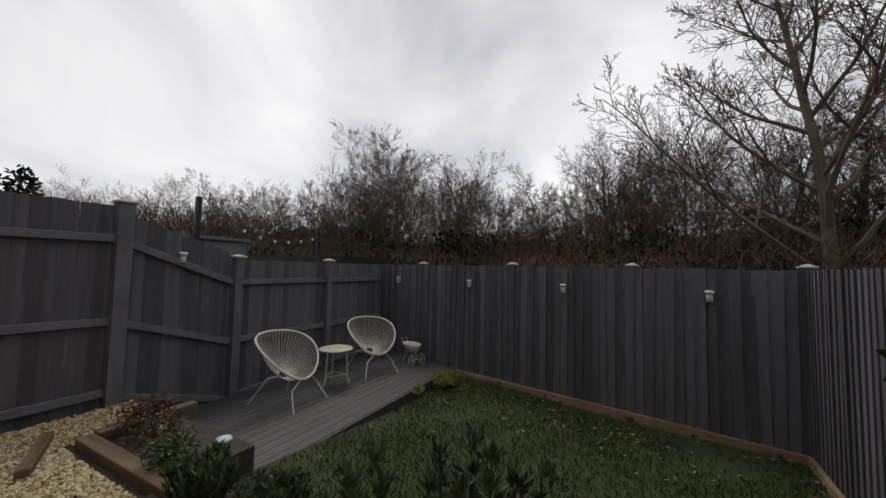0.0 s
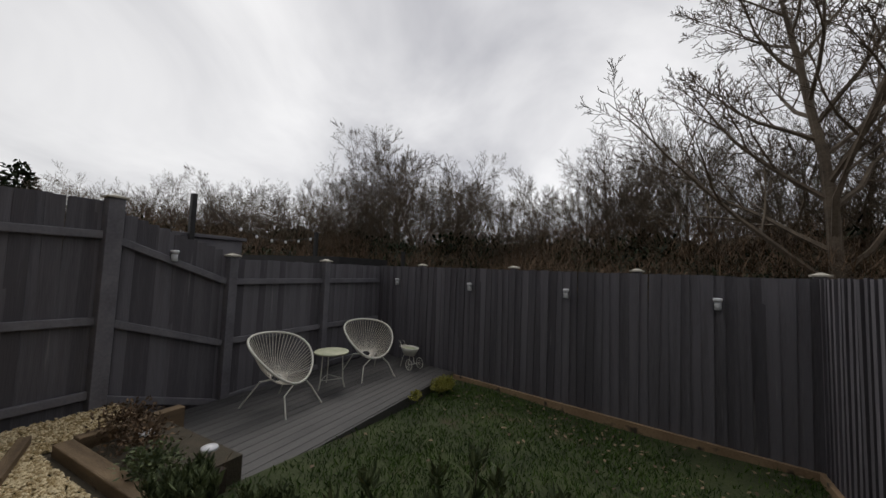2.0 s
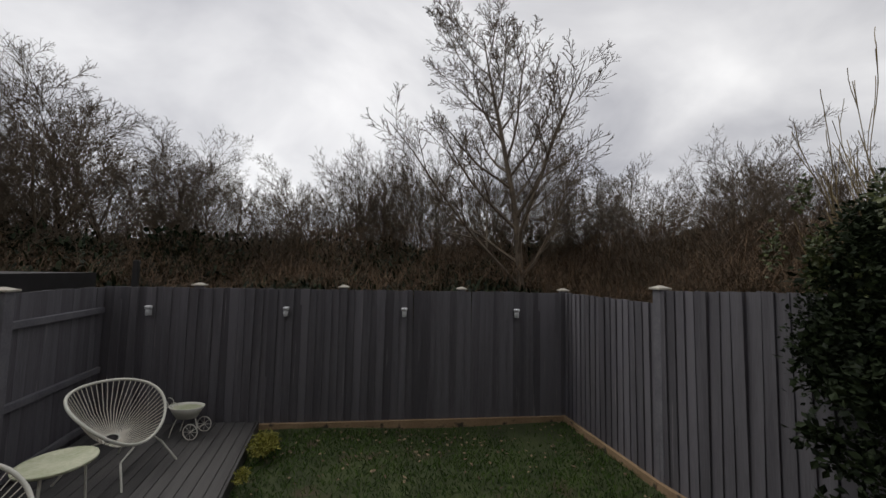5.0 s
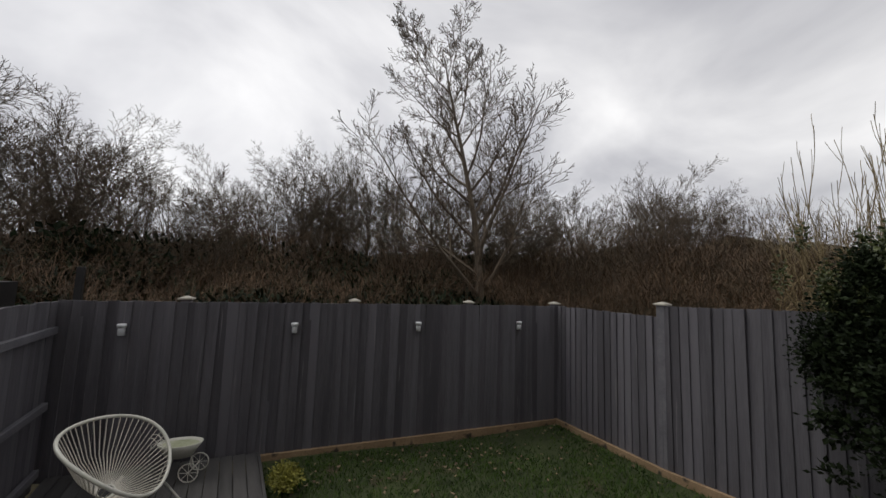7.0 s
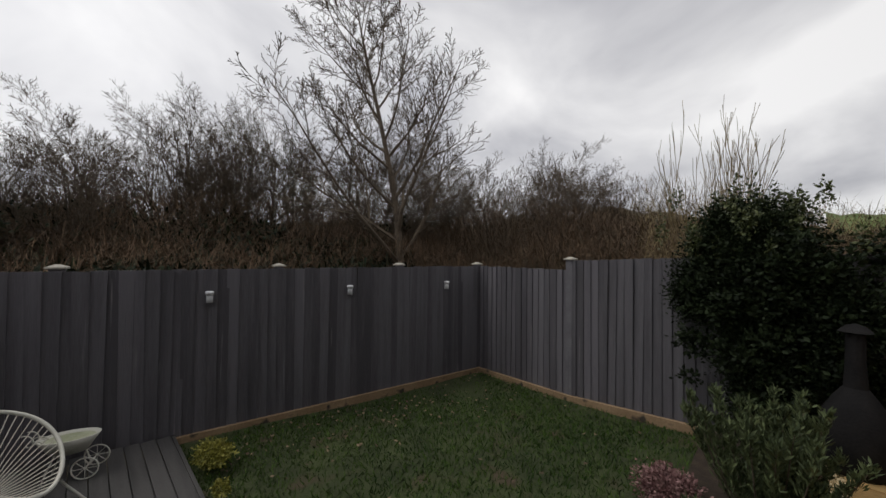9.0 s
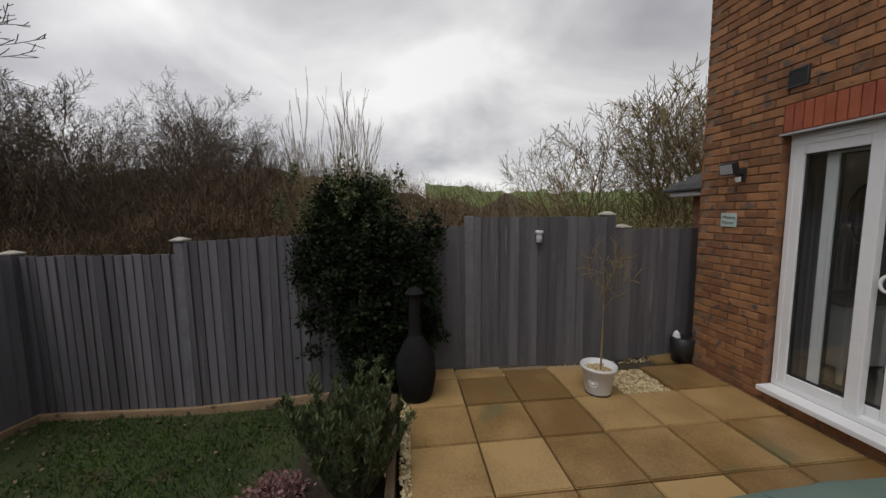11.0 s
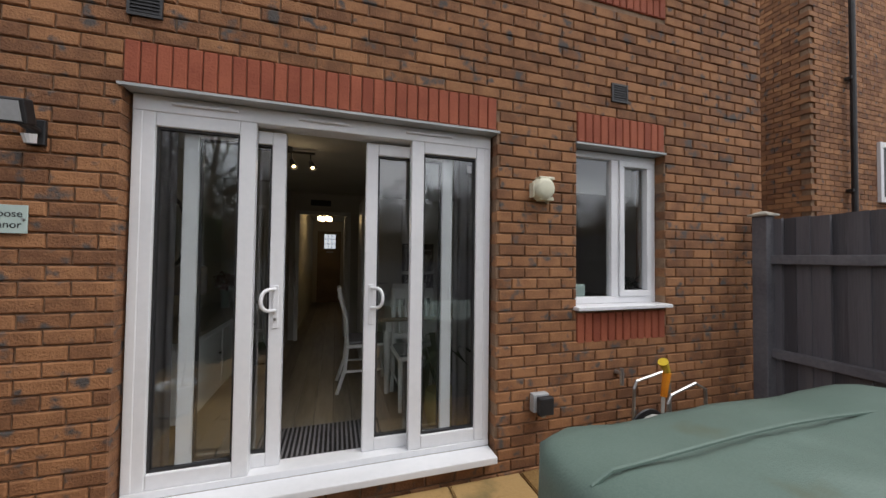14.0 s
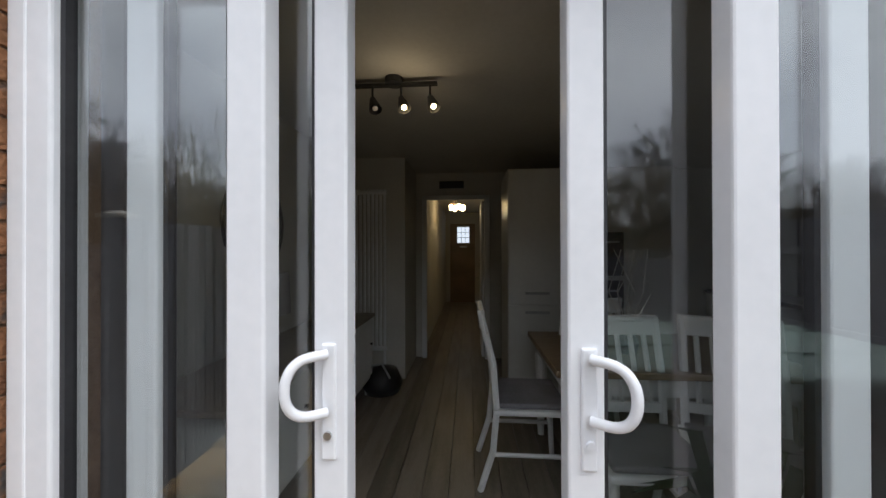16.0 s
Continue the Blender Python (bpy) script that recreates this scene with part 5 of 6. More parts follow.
# front door with leaded light
fd = thing("door_3", "dark front door with a small leaded window", "front door", kind="structure")
bm = quick()
box(bm, -0.38, 0.24, -8.2, -8.15, FZ, 1.62, None, 0.005)
box(bm, -0.38, 0.24, -8.2, -8.15, 2.02, 2.1, None, 0.005)
box(bm, -0.38, -0.24, -8.2, -8.15, 1.62, 2.02)
box(bm, 0.06, 0.24, -8.2, -8.15, 1.62, 2.02)
part("panel", bm, TABLEWOOD, fd)
bm = quick()
box(bm, -0.24, 0.06, -8.19, -8.185, 1.62, 2.02)
part("pane", bm, glow_material("frosted_daylight_pane", (0.62, 0.66, 0.7), 0.55), fd, "frosted pane lit by daylight from the street")
bm = quick()
for i in range(1, 3):
    box(bm, -0.24 + i * 0.1 - 0.005, -0.24 + i * 0.1 + 0.005, -8.184, -8.176, 1.62, 2.02)
    box(bm, -0.24, 0.06, -8.184, -8.176, 1.62 + i * 0.133 - 0.005, 1.62 + i * 0.133 + 0.005)
part("glazing_bars", bm, BLACK, fd)
bm = quick()
box(bm, -0.18, 0.0, -8.15, -8.14, 1.50, 1.54, None, 0.003)
part("letter_plate", bm, STEEL, fd)

HALL = 0.2  # the hall lies this much to one side
for ob in (inner, arch, grille, hd, fd):
    ob.location.x += HALL
# hall pendant and track light
pend = thing("ceiling_light", "brass hall light with frosted glass shades, lit", "ceiling light", at=(-0.03 + HALL, -5.4, 2.18))
bm = quick()
cyl(bm, (0, 0, 0.02), (0, 0, 0.2), 0.01, 0.01, 8)
for i in range(4):
    a = i * 1.57 + 0.4
    tube(bm, [(0, 0, 0.05), (0.06 * math.cos(a), 0.06 * math.sin(a), 0.07), (0.11 * math.cos(a), 0.11 * math.sin(a), 0.04)], 0.006, 5)
part("frame", bm, STEEL, pend)
for i in range(4):
    a = i * 1.57 + 0.4
    bm = quick()
    lathe(bm, [(0.018, -0.06), (0.035, -0.04), (0.042, 0.02), (0.02, 0.04)], 14, pose(0.11 * math.cos(a), 0.11 * math.sin(a), 0))
    part("shade", bm, LAMPGLOW, pend, "glowing frosted glass shade", True)
bm = quick()
tk = thing("track_light", "dark bronze ceiling track with three spot lamps", "spot light")
box(bm, 0.14, 0.62, -1.30, -1.27, 2.335, 2.35)
cyl(bm, (0.38, -1.285, 2.345), (0.38, -1.285, 2.38), 0.05, 0.05, 16)
part("bar", bm, BLACK, tk)
for i, x in enumerate((0.18, 0.34, 0.50)):
    bm = quick()
    d = Vector((-0.35, 0.45, -1)).normalized()
    p = Vector((x, -1.285, 2.27))
    cyl(bm, (x, -1.285, 2.335), p, 0.006, 0.006, 6)
    cyl(bm, p, p + d * 0.085, 0.016, 0.036, 14, False)
    part("spot", bm, BLACK, tk, "bell-shaped spot head")
    bm = quick()
    q = p + d * 0.07
    cyl(bm, q, q + d * 0.008, 0.015, 0.015, 12)
    part("bulb", bm, LAMPGLOW if i < 2 else GREYPLASTIC, tk)
for x, y, z, e in ((-0.03 + HALL, -5.4, 2.05, 0.35), (0.3, -1.2, 2.15, 0.4)):
    l = new("lamp_light", bpy.data.lights.new("lamp_light", 'POINT'))
    l.data.energy, l.data.color, l.data.shadow_soft_size = e, (1.0, 0.75, 0.45), 0.06
    l.location = (x, y, z)

# kitchen and dining furniture
cb = thing("tall_cabinet", "tall cream gloss kitchen cabinet with built-in ovens", "cabinet")
bm = quick()
box(bm, -1.72, -0.36, -2.95, -2.38, FZ, 2.12)
part("body", bm, CABINET, cb)
for x0, x1, z0, z1, h in ((-0.86, -0.365, 0.98, 2.1, 1.06), (-0.86, -0.365, 0.24, 0.965, 0.9), (-1.3, -0.87, 1.62, 2.1, 0)):
    bm = quick()
    box(bm, x0, x1, -2.38, -2.36, z0, z1, None, 0.003)
    dd = part("door", bm, CABINET, cb)
    if h:
        bm = quick()
        box(bm, -0.7, -0.5, -2.355, -2.335, h, h + 0.02, None, 0.004)
        part("handle", bm, STEEL, dd)
for z0, z1 in ((1.22, 1.58), (0.62, 1.18)):
    bm = quick()
    box(bm, -1.3, -0.88, -2.38, -2.352, z0, z1, None, 0.004)
    ov = part("oven", bm, BLACK, cb, "black glass built-in oven")
    bm = quick()
    box(bm, -1.25, -0.93, -2.335, -2.32, z1 - 0.09, z1 - 0.075)
    part("handle", bm, STEEL, ov)
bcab = thing("base_cabinet", "cream base units with dark worktop along the kitchen wall", "cabinet")
bm = quick()
box(bm, -3.2, -2.75, -3.6, -0.35, FZ, 0.94)
part("body", bm, CABINET, bcab)
bm = quick()
box(bm, -3.2, -2.72, -3.6, -0.35, 0.942, 0.98, None, 0.004)
part("worktop", bm, BLACK, bcab)

tb = thing("dining_table", "white dining table with oak top", "table")
bm = quick()
box(bm, -1.75, -0.46, -2.0, -1.15, 0.80, 0.835, None, 0.006)
part("tabletop", bm, TABLEWOOD, tb, "worn oak table top")
bm = quick()
box(bm, -1.7, -0.52, -1.95, -1.2, 0.70, 0.797)
part("apron", bm, WHITE, tb)
for x in (-1.68, -0.54):
    for y in (-1.93, -1.22):
        bm = quick()
        cyl(bm, (x, y, FZ), (x, y, 0.70), 0.022, 0.04, 8)
        part("leg", bm, WHITE, tb)
vs = thing("vase", "dark glass vase with pale dried sprigs on the table", "vase", at=(-0.95, -1.5, 0.835))
bm = quick()
lathe(bm, [(0.001, 0), (0.05, 0), (0.06, 0.06), (0.03, 0.13), (0.035, 0.16)], 16)
part("body", bm, BLACK, vs, "", True)
bm = quick()
rv = random.Random(2)
for _ in range(9):
    tube(bm, [(0, 0, 0.1), (rv.gauss(0, 0.04), rv.gauss(0, 0.04), 0.35), (rv.gauss(0, 0.1), rv.gauss(0, 0.1), 0.6)], 0.003, 4)
part("sprigs", bm, CORD, vs)


def dining_chair():
    ch = thing("dining_chair", "white painted slat-back dining chair with grey seat pad", "chair", "chairs round the dining table")
    for x in (-0.19, 0.19):
        bm = quick()
        tube(bm, [(x, 0.27, 0), (x, 0.2, 0.22), (x, 0.18, 0.45), (x, 0.2, 0.7), (x, 0.27, 0.98)], 0.019, 6)
        part("back_leg", bm, WHITE, ch)
        bm = quick()
        cyl(bm, (x, -0.2, 0), (x, -0.18, 0.44), 0.015, 0.022, 8)
        part("leg", bm, WHITE, ch)
        bm = quick()
        tube(bm, [(x, -0.19, 0.2), (x, 0.2, 0.2)], 0.012, 6)
        part("stretcher", bm, WHITE, ch)
    bm = quick()
    box(bm, -0.22, 0.22, -0.22, 0.2, 0.42, 0.45, None, 0.01)
    part("seat", bm, WHITE, ch)
    bm = quick()
    box(bm, -0.2, 0.2, -0.2, 0.17, 0.452, 0.48, None, 0.012)
    part("seat_pad", bm, CURTAIN, ch, "grey fabric seat pad")
    bm = quick()
    box(bm, -0.19, 0.19, 0.245, 0.275, 0.88, 0.98, None, 0.008)
    part("top_rail", bm, WHITE, ch)
    bm = quick()
    box(bm, -0.19, 0.19, 0.175, 0.2, 0.52, 0.57, None, 0.006)
    part("lower_rail", bm, WHITE, ch)
    for i in range(5):
        x = -0.13 + i * 0.065
        bm = quick()
        tube(bm, [(x, 0.188, 0.56), (x, 0.2, 0.7), (x, 0.262, 0.9)], 0.013, 5)
        part("slat", bm, WHITE, ch)
    return ch


d1 = dining_chair()
d1.matrix_world = pose(-0.36, -1.5, FZ, 0, 0, 270)
copy_thing(d1, pose(-0.78, -0.98, FZ, 0, 0, 180))
copy_thing(d1, pose(-1.2, -0.95, FZ, 0, 0, 160))
copy_thing(d1, pose(-0.85, -2.12, FZ, 0, 0, 5))

sb = thing("sideboard", "long white sideboard with pale oak top", "sideboard")
bm = quick()
box(bm, 0.86, 1.28, -2.55, -0.62, 0.28, 0.82, None, 0.004)
part("body", bm, WHITE, sb)
bm = quick()
box(bm, 0.84, 1.30, -2.58, -0.59, 0.822, 0.85, None, 0.005)
part("top", bm, OAKFLOOR, sb, "pale oak top")
for y in (-2.5, -0.68):
    for x in (0.9, 1.24):
        bm = quick()
        cyl(bm, (x, y, FZ), (x, y, 0.28), 0.018, 0.028, 8)
        part("foot", bm, WHITE, sb)
for i in range(3):
    bm = quick()
    box(bm, 0.845, 0.858, -0.68 - i * 0.62, -1.25 - i * 0.62, 0.32, 0.78, None, 0.003)
    dd = part("door", bm, WHITE, sb)
    bm = quick()
    cyl(bm, (0.83, -1.2 - i * 0.62, 0.6), (0.846, -1.2 - i * 0.62, 0.6), 0.012, 0.01, 10)
    part("knob", bm, BLACK, dd)
tl = thing("table_lamp", "glass table lamp with grey drum shade on the sideboard", "lamp", at=(1.08, -1.2, 0.85))
bm = quick()
lathe(bm, [(0.001, 0), (0.06, 0.0), (0.06, 0.015), (0.012, 0.03), (0.03, 0.1), (0.012, 0.2), (0.01, 0.26)], 16)
part("base", bm, STEEL, tl, "", True)
bm = quick()
lathe(bm, [(0.14, 0.24), (0.13, 0.46), (0.126, 0.46), (0.136, 0.24)], 24)
part("shade", bm, CURTAIN, tl, "", True)
fl = thing("flower_vase", "clear vase with pink flowers on the sideboard", "vase", at=(1.05, -2.1, 0.85))
bm = quick()
lathe(bm, [(0.001, 0), (0.04, 0), (0.035, 0.1), (0.05, 0.18)], 14)
part("body", bm, SIGNGLASS, fl, "", True)
leaf_cloud("flowers", "", HEATHER, [(0, 0, 0.28, 0.09, 0.09, 0.07)], 300, 0.04, 3, "", parent=fl)
mir = thing("wall_mirror", "round dark-framed mirror above the sideboard", "mirror")
bm = quick()
tube(bm, [(1.31, -1.5 + 0.3 * math.cos(q * 0.2618), 1.6 + 0.3 * math.sin(q * 0.2618)) for q in range(24)], 0.015, 6, True)
part("frame", bm, BLACK, mir)
bm = quick()
cyl(bm, (1.318, -1.5, 1.6), (1.312, -1.5, 1.6), 0.3, 0.3, 32)
part("glass", bm, material("mirror_silver", (0.8, 0.8, 0.8), (0.82, 0.82, 0.82), 0.02, 2, 20, 0.0, metal=1.0), mir)
rd = thing("radiator", "tall white column radiator on the partition wall", "radiator", at=(HALL, 0, 0))
for i in range(9):
    bm = quick()
    cyl(bm, (0.62 + i * 0.042, -2.86, 0.42), (0.62 + i * 0.042, -2.86, 2.05), 0.016, 0.016, 8)
    part("column", bm, WHITE, rd)
for z0, z1 in ((0.42, 0.46), (2.0, 2.04)):
    bm = quick()
    box(bm, 0.6, 0.98, -2.882, -2.838, z0, z1, None, 0.006)
    part("header", bm, WHITE, rd)
bm = quick()
box(bm, 0.61, 0.63, -2.88, -2.85, FZ, 0.42)
part("pipe", bm, WHITE, rd)
bag = thing("bag", "dark slouched bag on the floor by the radiator", "bag")
bm = quick()
lathe(bm, [(0.001, 0), (0.16, 0.0), (0.19, 0.08), (0.14, 0.2), (0.001, 0.24)], 18, pose(0.78, -2.6, FZ))
part("body", bm, BLACK, bag, "", True)
bm = quick()
tube(bm, [(0.68, -2.48, FZ + 0.16), (0.74, -2.44, FZ + 0.3), (0.84, -2.46, FZ + 0.28), (0.88, -2.5, FZ + 0.14)], 0.01, 5)
part("strap", bm, GREYPLASTIC, bag)
bm = quick()
box(bm, -0.4, 0.42, -0.72, -0.24, FZ, FZ + 0.012, None, 0.004)
mat_ = single("doormat", bm, GASKET, "dark ribbed doormat inside the threshold", "doormat")
bm = quick()
for i in range(26):
    box(bm, -0.38 + i * 0.031, -0.366 + i * 0.031, -0.71, -0.25, FZ + 0.0125, FZ + 0.018)
part("ribs", bm, CURTAIN, mat_)
# plant in a basket and curtains
ip = thing("house_plant", "leafy green house plant in a straw basket", "plant", at=(-0.86, -0.52, FZ))
bm = quick()
lathe(bm, [(0.001, 0.0), (0.1, 0.0), (0.13, 0.12), (0.12, 0.26), (0.108, 0.26), (0.11, 0.1), (0.001, 0.09)], 24)
part("basket", bm, BASKET, ip, "woven straw basket", True)
bm = quick()
for i in range(16):
    a, l = i * 2.4, 0.35 + 0.2 * ((i * 7) % 5) / 5
    p0, p1, p2 = Vector((0, 0, 0.2)), Vector((0.4 * l * math.cos(a), 0.4 * l * math.sin(a), 0.35 + 0.6 * l)), Vector((l * math.cos(a) * 0.8, l * math.sin(a) * 0.8, 0.3 + 0.55 * l))
    w = Vector((-math.sin(a), math.cos(a), 0)) * 0.028
    q = [bm.verts.new(x) for x in (p0 - w * 0.3, p0 + w * 0.3, p1 + w, p1 - w, p2)]
    bm.faces.new((q[0], q[1], q[2], q[3]))
    bm.faces.new((q[3], q[2], q[4]))
part("leaves", bm, LEAF, ip)
for x0, lab in ((-1.02, "grey curtain gathered beside the patio doors"), (0.98, "grey curtain hanging beside the patio doors")):
    bm = quick()
    vr = []
    for j in range(9):
        z = FZ + 0.03 + (2.2 - FZ) * j / 8
        vr.append([bm.verts.new((x0 + 0.013 * i - 0.13, -0.34 + 0.025 * math.sin(i * 1.1), z)) for i in range(21)])
    for a, b in zip(vr, vr[1:]):
        for i in range(20):
            bm.faces.new((a[i], a[i + 1], b[i + 1], b[i]))
    single("curtain", bm, CURTAIN, lab, "curtain", smooth=True)
# kitchen window things
bm = quick()
box(bm, -2.5, -1.78, -0.32, -0.30, 1.95, 2.25)
single("roller_blind", bm, CABINET, "pale roller blind half drawn at the kitchen window", "blind")
bm = quick()
box(bm, -1.93, -1.79, -0.24, -0.18, 1.07, 1.21, None, 0.01)
single("radio", bm, SIGNGLASS, "pale teal box on the kitchen window sill", "radio")
wsp = thing("sill_plant", "small dark green plant on the kitchen window sill", "plant")
leaf_cloud("leaves", "", LEAF, [(-2.38, -0.22, 1.16, 0.09, 0.05, 0.08)], 260, 0.05, 4, "", parent=wsp)
bm = quick()
box(bm, -2.55, -1.75, -0.34, -0.16, 1.03, 1.055)
single("window_board", bm, WHITE, "white inner window board", "sill", kind="structure")
# upper rooms, closed off
bm = quick()
box(bm, -3.2, 1.4, -1.6, -1.5, 2.6, 4.42)
box(bm, -3.2, 1.4, -1.5, -0.29, 2.6, 2.65)
single("wall_upper", bm, PLASTER, "cream inner wall of the upper rooms", "wall", kind="structure")

# ---- things on the house wall ----
fl = thing("floodlight", "black floodlight on a wall bracket with motion sensor", "floodlight")
bm = quick()
box(bm, -0.075, 0.075, -0.03, 0.03, -0.055, 0.055, pose(1.31, 0.11, 2.02, -15, 0, 0), 0.008)
part("housing", bm, BLACK, fl)
bm = quick()
box(bm, -0.06, 0.06, 0.03, 0.034, -0.042, 0.042, pose(1.31, 0.11, 2.02, -15, 0, 0))
part("lens", bm, GREYPLASTIC, fl, "reflector behind clear glass")
bm = quick()
cyl(bm, (1.27, 0.0, 1.96), (1.27, 0.1, 1.98), 0.02, 0.02, 10)
box(bm, 1.24, 1.31, 0, 0.02, 1.90, 2.02, None, 0.005)
part("bracket", bm, BLACK, fl)
bm = quick()
cyl(bm, (1.27, 0.05, 1.90), (1.27, 0.06, 1.94), 0.02, 0.026, 12)
part("sensor", bm, UPVC, fl)

sg = thing("house_sign", "pale green glass house name plate fixed with studs", "sign")
bm = quick()
box(bm, 1.29, 1.45, 0.012, 0.018, 1.49, 1.62, None, 0.002)
part("plate", bm, SIGNGLASS, sg)
for txt, z in (("Moose", 1.565), ("Manor", 1.515)):
    cu = bpy.data.curves.new("lettering", 'FONT')
    cu.body, cu.size, cu.align_x, cu.extrude = txt, 0.046, 'CENTER', 0.0008
    cu.materials.append(GASKET)
    o = new("lettering", cu)
    o.matrix_world = pose(1.37, 0.0185, z, 90, 0, 180)
    o.parent = sg
for x in (1.302, 1.438):
    bm = quick()
    cyl(bm, (x, 0, 1.555), (x, 0.024, 1.555), 0.006, 0.006, 8)
    part("stud", bm, STEEL, sg)


def air_brick(x, z, label):
    v_ = thing("air_vent", label, "vent", "vents in the house wall")
    bm = quick()
    box(bm, x - 0.075, x + 0.075, 0.0, 0.012, z - 0.07, z - 0.055)
    box(bm, x - 0.075, x + 0.075, 0.0, 0.012, z + 0.055, z + 0.07)
    box(bm, x - 0.075, x - 0.062, 0.0, 0.012, z - 0.055, z + 0.055)
    box(bm, x + 0.062, x + 0.075, 0.0, 0.012, z - 0.055, z + 0.055)
    box(bm, x - 0.062, x + 0.062, 0.0, 0.004, z - 0.055, z + 0.055)
    part("frame", bm, BLACK, v_)
    for i in range(6):
        bm = quick()
        box(bm, x - 0.062, x + 0.062, 0.004, 0.011, z - 0.05 + i * 0.018, z - 0.043 + i * 0.018)
        part("slat", bm, BLACK, v_)


air_brick(0.88, 2.665, "dark brown plastic vent above the patio doors")
air_brick(-2.085, 2.66, "dark brown plastic vent above the kitchen window")
al = thing("alarm_box", "ivory outdoor sounder box with round face", "alarm")
bm = quick()
lathe(bm, [(0.001, 0.085), (0.045, 0.085), (0.07, 0.075), (0.078, 0.04), (0.078, 0.0)], 24, pose(-1.40, 0, 1.88, -90, 0, 0))
part("face", bm, IVORY, al, "", True)
bm = quick()
box(bm, -1.475, -1.37, 0, 0.06, 1.80, 1.825, None, 0.006)
box(bm, -1.475, -1.36, 0, 0.07, 1.94, 1.962, None, 0.006)
box(bm, -1.33, -1.32, 0, 0.05, 1.82, 1.92)
part("cage", bm, IVORY, al)
bm = quick()
cyl(bm, (-1.445, 0.02, 1.79), (-1.445, 0.03, 1.805), 0.012, 0.012, 8)
part("drip_foot", bm, IVORY, al)
sk = thing("outdoor_socket", "grey and black weatherproof outdoor socket", "socket")
bm = quick()
box(bm, -1.45, -1.33, 0, 0.05, 0.38, 0.50, None, 0.006)
part("back_box", bm, GREYPLASTIC, sk)
bm = quick()
box(bm, -1.46, -1.35, 0.05, 0.095, 0.37, 0.49, None, 0.01)
part("cover", bm, BLACK, sk)
bm = quick()
box(bm, -1.42, -1.39, 0.03, 0.06, 0.345, 0.375, None, 0.004)
part("latch", bm, GREYPLASTIC, sk)

# ---- hose reel ----
hr = thing("hose_reel", "grey garden hose reel with yellow spray gun", "hose reel", at=(-2.18, 0.27, 0.0))
bm = quick()
for i in range(6):
    for t_ in range(2):
        rr = 0.12 + 0.018 * t_
        yy = -0.075 + i * 0.026
        tube(bm, [(rr * math.cos(q * 0.393), yy + 0.002 * q, 0.19 + rr * math.sin(q * 0.393)) for q in range(16)], 0.0115, 6, True)
part("hose", bm, HOSE, hr, "pale coiled hose", True)
for y in (-0.1, 0.1):
    bm = quick()
    lathe(bm, [(0.05, 0), (0.165, 0.0), (0.17, 0.008), (0.165, 0.016), (0.05, 0.016)], 28, pose(0, y, 0.19, 90, 0, 0))
    part("drum_side", bm, BLACK, hr)
for y in (-0.13, 0.13):
    bm = quick()
    tube(bm, [(0.12, y, 0.0), (0.1, y, 0.5), (0.08, y, 0.55), (-0.15, y * 0.9, 0.60), (-0.22, y, 0.56), (-0.24, y, 0.05)], 0.011, 7)
    part("frame_tube", bm, STEEL, hr)
for y in (-0.13, 0.13):
    bm = quick()
    box(bm, -0.27, -0.2, y - 0.03, y + 0.03, 0.0, 0.06, None, 0.008)
    part("foot", bm, YELLOW, hr)
bm = quick()
cyl(bm, (0.02, 0.03, 0.5), (0.0, 0.04, 0.66), 0.02, 0.026, 10)
part("spray_gun", bm, ORANGE, hr, "orange and yellow spray gun")
bm = quick()
cyl(bm, (0.0, 0.04, 0.66), (0.06, 0.06, 0.74), 0.02, 0.032, 12)
part("nozzle", bm, YELLOW, hr)
bm = quick()
tube(bm, [(0.02, 0.03, 0.52), (0.03, 0.03, 0.4), (-0.03, 0.03, 0.3), (-0.04, 0.06, 0.08)], 0.0115, 6)
part("hose_tail", bm, HOSE, hr)
tapo = thing("wall_tap", "brass outdoor tap on the brick wall", "tap")
bm = quick()
cyl(bm, (-2.05, 0, 0.58), (-2.05, 0.07, 0.58), 0.016, 0.014, 8)
cyl(bm, (-2.05, 0.06, 0.62), (-2.05, 0.06, 0.50), 0.014, 0.014, 8)
part("body", bm, STEEL, tapo)

# ---- chiminea style barbecue, wall bin ----
bq = thing("chiminea", "black cast-iron chiminea with slim flue beside the bush", "chiminea", at=(1.42, 2.99, 0.0))
bm = quick()
lathe(bm, [(0.001, 0.0), (0.13, 0.0), (0.15, 0.04), (0.18, 0.2), (0.17, 0.38), (0.11, 0.5), (0.06, 0.58)], 24)
part("bowl", bm, IRON, bq, "", True)
bm = quick()
lathe(bm, [(0.06, 0.58), (0.05, 0.75), (0.048, 0.95)], 16)
part("flue", bm, IRON, bq, "", True)
bm = quick()
lathe(bm, [(0.085, 0.96), (0.05, 1.0), (0.001, 1.02)], 16)
part("cap", bm, IRON, bq, "", True)
bb = thing("black_bin", "small black bin with a white bag end in the passage", "bin", at=(1.78, 0.05, 0.0))
bm = quick()
lathe(bm, [(0.001, 0), (0.1, 0), (0.12, 0.26), (0.1, 0.27), (0.001, 0.24)], 16)
part("body", bm, BLACK, bb, "", True)
bm = quick()
lathe(bm, [(0.001, 0.34), (0.03, 0.31), (0.04, 0.26)], 10, pose(0.02, 0.06, 0))
part("bag_end", bm, CERAMIC, bb)

